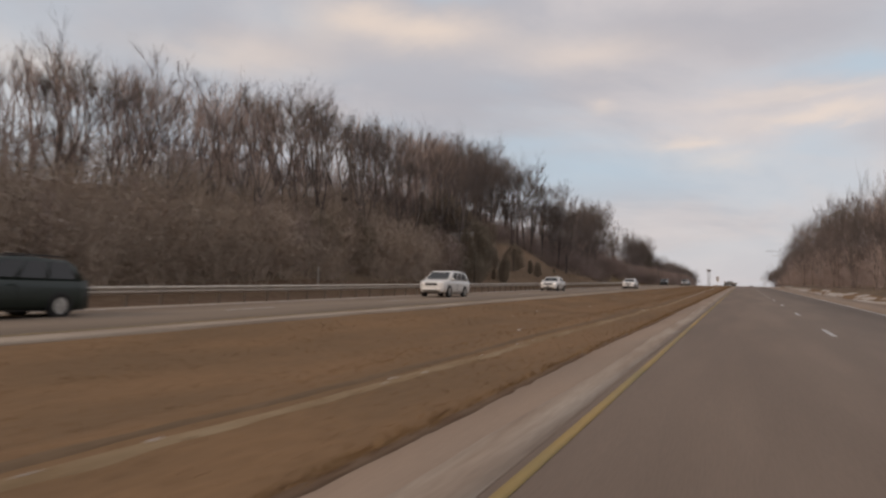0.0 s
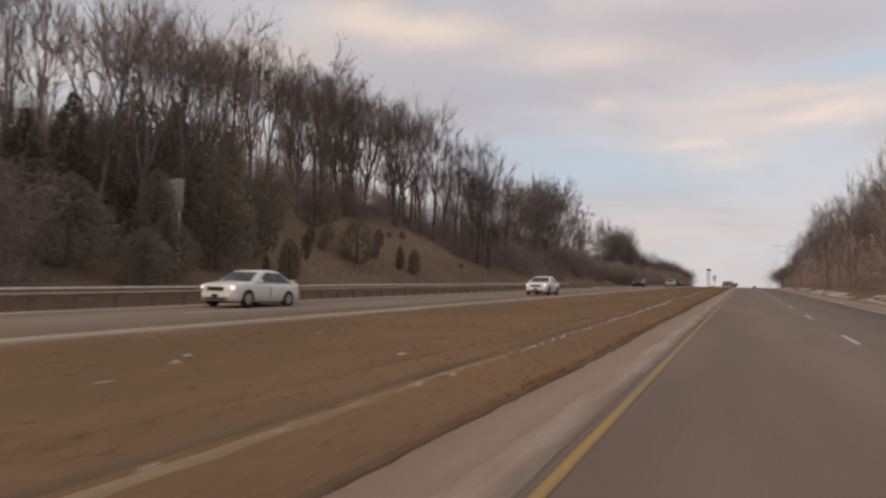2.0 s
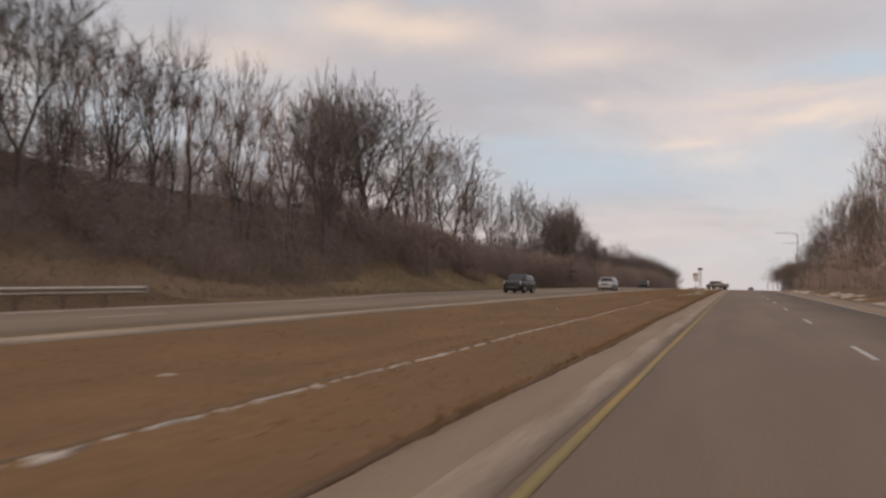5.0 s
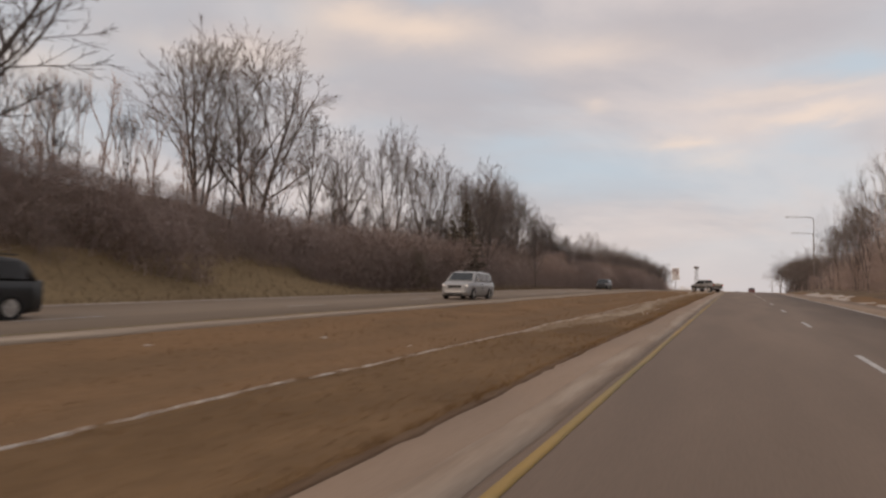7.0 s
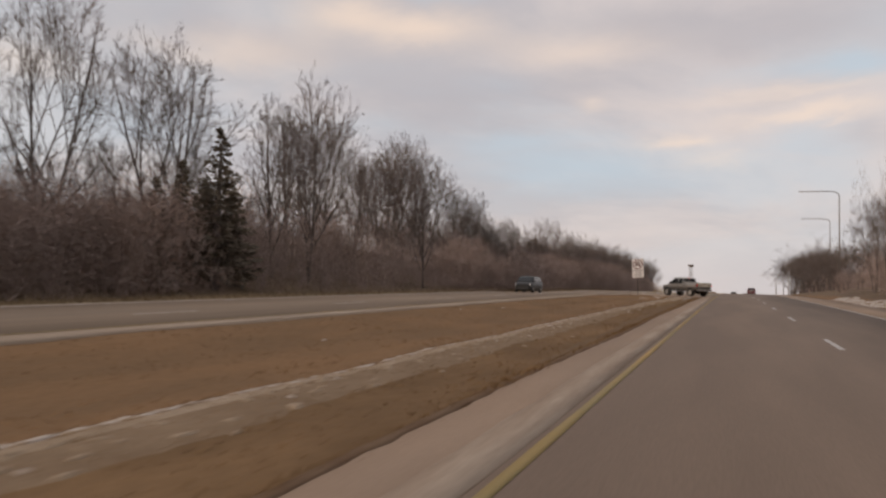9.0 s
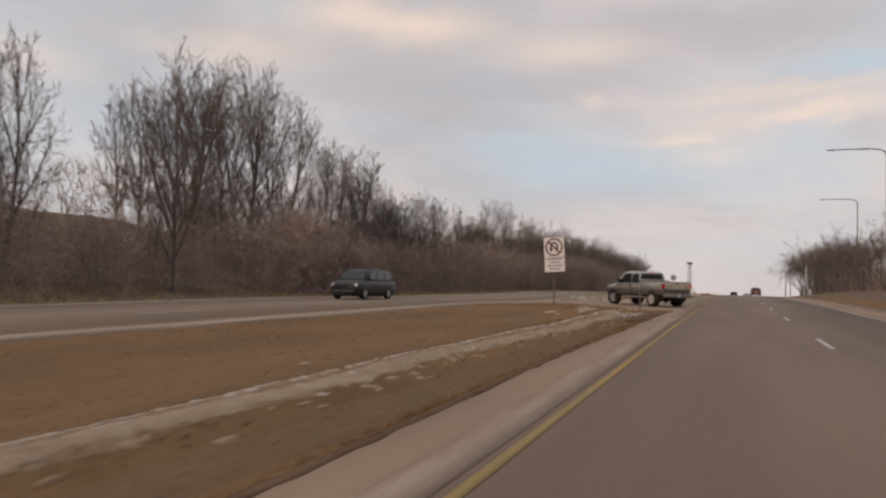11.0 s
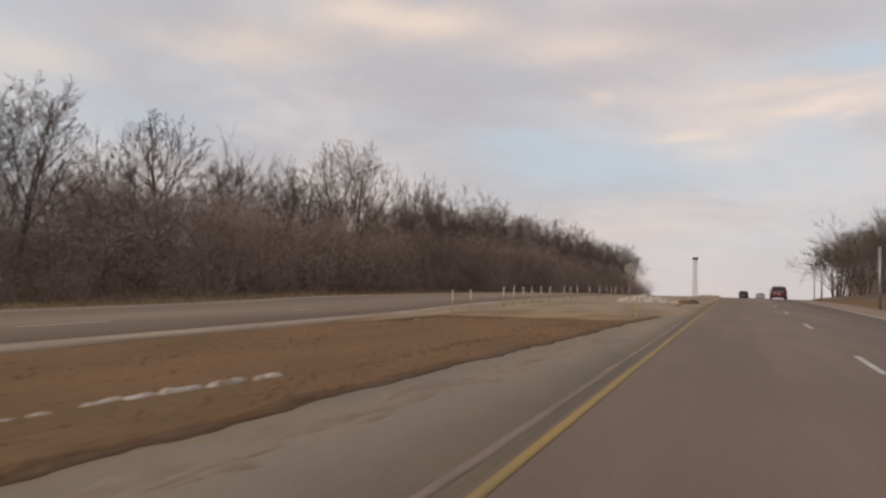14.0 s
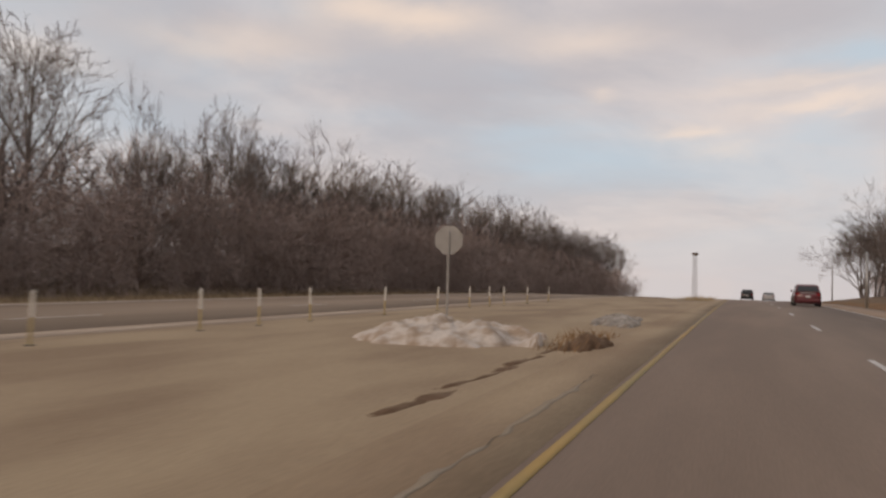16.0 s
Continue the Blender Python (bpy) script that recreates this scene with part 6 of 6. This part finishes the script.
def spruce_mesh(seed):
    """Pointed evergreen one metre high: tiers of boughs that droop a little, set with needle sprays, with gaps between them."""
    R = random.Random(seed)
    V, F = [], []
    for tier in range(26):
        t = 0.06 + 0.93 * tier / 25
        for k in range(11 if t < 0.7 else 7):
            a = R.uniform(0, 6.283)
            reach = (0.27 * (1 - t) ** 0.85 + 0.012) * R.uniform(0.6, 1.2)
            out = Vector((math.cos(a), math.sin(a), R.uniform(-0.25, 0.25))).normalized()
            side = out.cross(Vector((0, 0, 1))).normalized()
            n = max(6, int(reach * 75))
            for i in range(n):
                f = 0.15 + 0.85 * (i + R.random()) / n
                c = Vector((0, 0, t + R.gauss(0, 0.006))) + out * reach * f
                e = (out * 0.7 + side * R.uniform(-1, 1) + Vector((0, 0, R.uniform(-0.5, 0.5)))).normalized()
                w = e.cross(Vector((R.gauss(0, 1), R.gauss(0, 1), R.gauss(0, 1)))).normalized() * R.uniform(0.008, 0.017)
                o = len(V)
                V += [tuple(c - w), tuple(c + w), tuple(c + e * R.uniform(0.03, 0.06) * (1.1 - 0.6 * t))]
                F.append((o, o + 1, o + 2))
    return add_mesh("crown", V, np.array(F), M_SPRUCE)


TV, TF = [], []
tube_into(TV, TF, [Vector((0, 0, -0.1)), Vector((0.01, 0, 0.5)), Vector((0, 0.01, 0.93))], [0.03, 0.022, 0.006], 6)
CEDAR_TRUNK = add_mesh("trunk", TV, np.array(TF), M_BARK)
# slender column, fat column, round bush, cone, broad cone
CEDARS = [cedar_mesh(s, w, c) for s, w, c in ((1, 0.19, 1.0), (2, 0.26, 1.0), (3, 0.44, 0.9), (4, 0.25, 0.0), (5, 0.36, 0.15))]


def cedar(x, y, h, k, label="dark slender evergreen cedar on the grassy bank"):
    t = thing("cedar", Matrix.LocRotScale((x, y, ground(x, y)), Euler((0, 0, x * y)), (h, h, h)), label, "conifer", "cedars")
    for nm, me in (("trunk", CEDAR_TRUNK), ("crown", CEDARS[k])):
        o = new(nm, me)
        o.parent = t
    return t


for x, y, h, k in ((-33.6, 104.3, 2.4, 0), (-36.1, 108.8, 1.8, 1), (-35.3, 109.6, 1.2, 2), (-34.4, 118.5, 1.9, 0), (-36.1, 122.3, 2.2, 1), (-32.7, 120.8, 2.6, 0), (-31.9, 122.7, 2.8, 1), (-33.3, 140.3, 0.85, 2), (-29.7, 96.4, 3.4, 1), (-30.6, 94.8, 1.7, 0),
                   (-38.1, 128.6, 0.9, 2), (-36.6, 148.5, 1.3, 2), (-38.2, 132.5, 1.1, 2), (-36.6, 112.5, 1.6, 2)):
    cedar(x, y, h, k)
for x, y, h, k in ((-33.2, 112.5, 4.4, 2), (-41.3, 123.6, 3.4, 2), (-44.4, 128.6, 2.6, 2), (-39.5, 117, 3.2, 2), (-38.5, 113, 3.0, 2)):
    cedar(x, y, h, k, "dark rounded evergreen cedar bush on the grassy bank")
# the dark grove at the foot of the wood
for x, y, h, k in ((-30.8, 78.5, 5.0, 2), (-29.6, 84.2, 4.0, 2), (-28.6, 81.5, 3.4, 2), (-32.5, 74.5, 4.6, 2), (-30.9, 84.4, 6.2, 0), (-36.5, 83, 7.6, 4), (-36.5, 88.5, 8.6, 2), (-37.5, 92.5, 8.8, 4), (-38.5, 97, 7.6, 2), (-40, 101.5, 6.6, 4), (-33.5, 91, 8.0, 2), (-31.4, 90.5, 6.0, 2), (-33.6, 96.4, 5.6, 2), (-36, 101, 5.4, 2), (-38.4, 105.5, 4.8, 2), (-34.5, 78.5, 6.5, 4)):
    cedar(x, y, h, k, "tall dark evergreen cedar in the grove behind the guardrail")
for x, y, h, k in ((-30.5, 54.8, 5.4, 2), (-31.5, 51.5, 4.4, 2), (-31, 67, 4.0, 1)):
    cedar(x, y, h, k, "dark evergreen cedar among leafless brush")
CEDARS.append(spruce_mesh(9))
for x, y, h, k in ((-29.6, 265.6, 10.5, 5), (-30.4, 263.2, 7.9, 5), (-30.2, 260.8, 6.6, 5), (-30.6, 268.2, 6.4, 5), (-31.4, 266.4, 7.0, 5)):
    cedar(x, y, h, k, "dark pointed evergreen with drooping tiers rising from leafless brush")
cedar(-28.5, 247, 4.4, 2, "dark evergreen bush rising from leafless brush")


# ---- brush ----
def bush_template(seed, twigs, r, stems, reach, loose):
    """Rounded leafless bush: a few stems and a dome of fine twigs that point every way outwards."""
    R = random.Random(seed)
    V, F = [], []
    lobes = [(R.uniform(-0.26, 0.26), R.uniform(-0.26, 0.26), R.uniform(0.3, 0.7), R.uniform(0.24, 0.36)) for k in range(6)]
    for i in range(stems):
        cx, cy, cz, cr = R.choice(lobes)
        p = Vector((R.uniform(-0.1, 0.1), R.uniform(-0.1, 0.1), -0.04))
        m = Vector((cx * 0.6, cy * 0.6, cz * 0.6))
        twig_into(V, F, p, m, r * 1.6)
        twig_into(V, F, m * 0.85, Vector((cx + R.uniform(-0.1, 0.1), cy + R.uniform(-0.1, 0.1), cz + cr * 0.8)), r * 1.2)
    for i in range(twigs):
        cx, cy, cz, cr = R.choice(lobes)
        d = Vector((R.gauss(0, 1), R.gauss(0, 1), R.gauss(0.3, 0.9))).normalized()
        tip = Vector((cx, cy, cz)) + d * cr * R.uniform(0.35, 0.98)
        if R.random() < 0.35:
            tip.z *= R.uniform(0.15, 0.8)
        e = (Vector((cx * 1.5 + d.x * 0.8, cy * 1.5 + d.y * 0.8, 0.45 + 0.5 * d.z)) + Vector((R.gauss(0, loose), R.gauss(0, loose), R.gauss(0, loose)))).normalized()
        twig_into(V, F, tip - e * R.uniform(0.14, 0.3) * reach, tip, r)
    return np.array(V), np.array(F)


SHRUBS = [bush_template(s, 165, 0.0032, 4, 0.75, 0.5) for s in range(7)]
TALL_SHRUBS = [bush_template(20 + s, 230, 0.0024, 5, 0.6, 0.5) for s in range(7)]
MASSES = [bush_template(50 + s, 150, 0.0046, 4, 0.65, 0.6) for s in range(6)]
BR = random.Random(21)
# front of the brush, by distance
BRUSH_FRONT = [(-30, -25.5), (74, -26.8), (80, -31), (92, -33), (98, -38), (112, -40.5), (136, -40), (150, -34.5), (163, -29.5), (178, -28.8), (192, -30.6), (228, -30.6), (236, -28.2), (250, -27.2), (560, -27.6)]
# top of the brush over the road, by distance
BRUSH_TOP = [(196, 9.0), (207, 9.6), (213, 8.4), (220, 7.0), (238, 7.3), (250, 7.4), (262, 7.8), (270, 7.0), (281, 7.8), (289, 8.8), (296, 6.2), (301, 5.4), (308, 5.9), (311, 6.8), (314, 8.4), (319, 7.4), (327, 6.3), (335, 5.8), (345, 6.6), (353, 8.0), (375, 7.4), (389, 8.4), (405, 8.9), (430, 9.4), (600, 10.5)]


def brush_room(x, y):
    """Height of a bush at x, y that just reaches the top of the brush."""
    return max(2.2, lerp(y, BRUSH_TOP) * (0.3 + 0.7 * (1.4 - x) / 32.4) + road_z(y) - ground(x, y))


spots = []
while len(spots) < 1450:
    y = BR.uniform(-25, 540)
    depth = BR.random() ** 1.4 * (15 if y < 240 else 10)
    x = lerp(y, BRUSH_FRONT) - depth
    hmax = lerp(y, [(-30, 6.0), (75, 6.0), (98, 3.4), (135, 3.6), (150, 4.6), (165, 5.6), (200, 6.0)]) if y < 196 else brush_room(x, y)
    h = hmax * BR.uniform(0.55, 1.1) * (0.5 + 0.5 * min(1, depth / 5))
    spots.append((x, y, h, h * BR.uniform(0.8, 1.1)))
for k in range(330):
    y = BR.uniform(96, 172)
    h = BR.uniform(2.0, 4.4)
    spots.append((lerp(y, BRUSH_FRONT) - 0.5 - 10 * BR.random() ** 1.5, y, h, h * BR.uniform(0.85, 1.2)))
for k in range(420):
    y = BR.uniform(15, 98)
    h = BR.uniform(3.6, 7.0)
    spots.append((lerp(y, BRUSH_FRONT) - 1.5 - 9 * BR.random() ** 1.3, y, h, h * BR.uniform(0.8, 1.1)))
for k in range(460):
    y = BR.uniform(192, 262)
    x = lerp(y, BRUSH_FRONT) - 0.3 - 9 * BR.random() ** 1.2
    h = BR.uniform(3.4, 6.0) if y < 196 else brush_room(x, y) * BR.uniform(0.7, 1.0)
    spots.append((x, y, h, h * BR.uniform(0.9, 1.2)))
for x, y, h in ((-29.6, 215.5, 5.2), (-29.0, 217.5, 4.2), (-30.6, 214, 5.4), (-30, 199, 4.6), (-29.5, 232, 3.6), (-30.5, 202, 4.8)):
    for k in range(5):
        spots.append((x + BR.uniform(-0.7, 0.7), y + BR.uniform(-0.9, 0.9), h * BR.uniform(0.8, 1.0), h * BR.uniform(0.7, 0.9)))
for k in range(70):
    y = BR.uniform(312, 352)
    x = BR.uniform(-43, -35)
    h = lerp(y, [(312, 11), (325, 10.5), (352, 9.0)]) * BR.uniform(0.75, 1.0) + road_z(y) - ground(x, y)
    spots.append((x, y, h, h * BR.uniform(0.7, 0.95)))
for k in range(240):
    y = BR.uniform(308, 440)
    x = lerp(y, BRUSH_FRONT) - 0.8 - 6 * BR.random()
    h = brush_room(x, y) * BR.uniform(0.7, 1.05)
    spots.append((x, y, h, h * BR.uniform(0.9, 1.2)))
spots = [p for p in spots if not (75.5 < p[1] < 88 and p[0] > -36.5)]
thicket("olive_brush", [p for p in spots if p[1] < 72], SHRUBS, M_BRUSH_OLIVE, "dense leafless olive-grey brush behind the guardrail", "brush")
thicket("roadside_brush", [p for p in spots if p[1] >= 72 and p[2] < 6], SHRUBS, M_BRUSH, "dense leafless grey-brown brush along the foot of the wood", "brush")
thicket("tall_brush", [p for p in spots if p[1] >= 72 and p[2] >= 6], TALL_SHRUBS, M_BRUSH, "tall leafless grey-brown brush in front of the wood", "brush")
spots = []
while len(spots) < 1250:
    y = BR.uniform(-25, 600)
    x = lerp(y, BRUSH_FRONT) - 2.8 - BR.random() * (24 if y < 240 else 16)
    hmax = lerp(y, [(-30, 6.0), (75, 6.2), (98, 3.8), (150, 4.0), (165, 5.6), (196, 6.2)]) if y < 196 else brush_room(x, y)
    h = hmax * BR.uniform(0.65, 1.15)
    spots.append((x, y, h, h * BR.uniform(0.8, 1.1)))
spots = [p for p in spots if not (75.5 < p[1] < 88 and p[0] > -36.5)]
thicket("deep_brush", spots, MASSES, M_MASS, "dim brown depth of the brush under the wood", "brush")
spots = []
while len(spots) < 560:
    y = BR.uniform(35, 515)
    x = BR.uniform(18.0, 32) if y < 352 else BR.uniform(24, 34)
    h = BR.uniform(5.0, 13.0) * lerp(y, [(40, 0.6), (130, 0.85), (200, 1.0), (280, 1.0), (300, 0.75)]) if y < 340 else BR.uniform(3.5, 7.5)
    spots.append((x, y, h, h * 0.95))
for k in range(170):
    y = BR.uniform(130, 338)
    h = BR.uniform(0.4, 0.78) * lerp(y, [(130, 13), (215, 16), (262, 17), (297, 15.5), (338, 14)])
    spots.append((BR.uniform(19, 25), y, h, h * 0.6))
thicket("deep_shoulder_brush", spots, MASSES, M_MASS, "dim brown depth of the wood beside the outer shoulder", "brush")
spots = []
while len(spots) < 400:
    y = BR.uniform(35, 505)
    x = BR.uniform(15.0, 27) if y < 352 else BR.uniform(22, 32)
    h = BR.uniform(2.6, 5.6)
    spots.append((x, y, h, h * 0.95))
thicket("shoulder_brush", spots, SHRUBS, M_BRUSH, "leafless brush under the trees beside the outer shoulder", "brush")


# ---- grass ----
def grass(name, count, area, h0, h1, label, keep=lambda x, y: True, lean=0.6, material=M_BLADE):
    R = np.random.RandomState(count)
    x = R.uniform(area[0], area[1], count)
    y = R.uniform(area[2], area[3], count)
    ok = np.array([keep(a, b) for a, b in zip(x, y)])
    x, y = x[ok], y[ok]
    z = np.array([ground(a, b) for a, b in zip(x, y)])
    n = len(x)
    h = R.uniform(h0, h1, n)
    a = R.uniform(0, 6.283, n)
    w = R.uniform(0.009, 0.022, n)
    lx, ly = R.normal(0, lean, n) * h, R.normal(0, lean, n) * h
    V = np.zeros((n, 3, 3))
    V[:, 0] = np.stack([x - np.cos(a) * w, y - np.sin(a) * w, z - 0.02], 1)
    V[:, 1] = np.stack([x + np.cos(a) * w, y + np.sin(a) * w, z - 0.02], 1)
    V[:, 2] = np.stack([x + lx, y + ly, z + h], 1)
    F = np.arange(3 * n).reshape(n, 3)
    return tagged(new(name, add_mesh(name, V.reshape(-1, 3), F, material)), label, "grass", kind="stuff")


def on_median(x, y):
    if near1(x) - 0.05 < y < far1(x) + 0.05 or near2(x) - 0.05 < y < far2(x) + 0.05:
        return False
    return True


grass("median_grass", 115000, (-11.2, -1.3, -5, 374), 0.02, 0.06, "short dead brown grass of the median", lambda x, y: on_median(x, y) and (x < -4.0 or y < 186), 1.6)
grass("dull_grass", 30000, (-4.1, -1.3, 184, 345), 0.02, 0.055, "duller olive-brown grass along the inner shoulder", on_median, 1.4, M_BLADE_DULL)
grass("edge_grass", 26000, (-1.46, -1.18, -5, 300), 0.03, 0.10, "ragged dead grass along the edge of the shoulder", on_median, 0.8, M_BLADE_DULL)
grass("verge_grass", 36000, (-33, -23.6, 90, 420), 0.15, 0.5, "longer dead grass on the verge and bank", lambda x, y: True, 0.9, M_BLADE_HILL)
grass("edge_tufts", 60000, (-3.4, -1.3, 314.2, 349), 0.03, 0.11, "ragged dead grass overhanging the shoulder edge", lambda x, y: -0.2 < x - wide_edge(y) < 0.04, 0.8, M_BLADE)
grass("pale_weeds", 1600, (-7.5, -1.5, 429, 456), 0.15, 0.55, "pale straw-coloured weeds past the turnout", lambda x, y: True, 0.5, M_PALE)
grass("apron_grass", 3000, (-1.95, -1.35, 291, 301), 0.02, 0.08, "sparse dead grass on churned soil", lambda x, y: True, 1.2, M_BLADE_DULL)
grass("weeds", 260, (-2.5, -1.4, 371, 375.5), 0.12, 0.4, "pale dry weeds at the edge of the turnout")
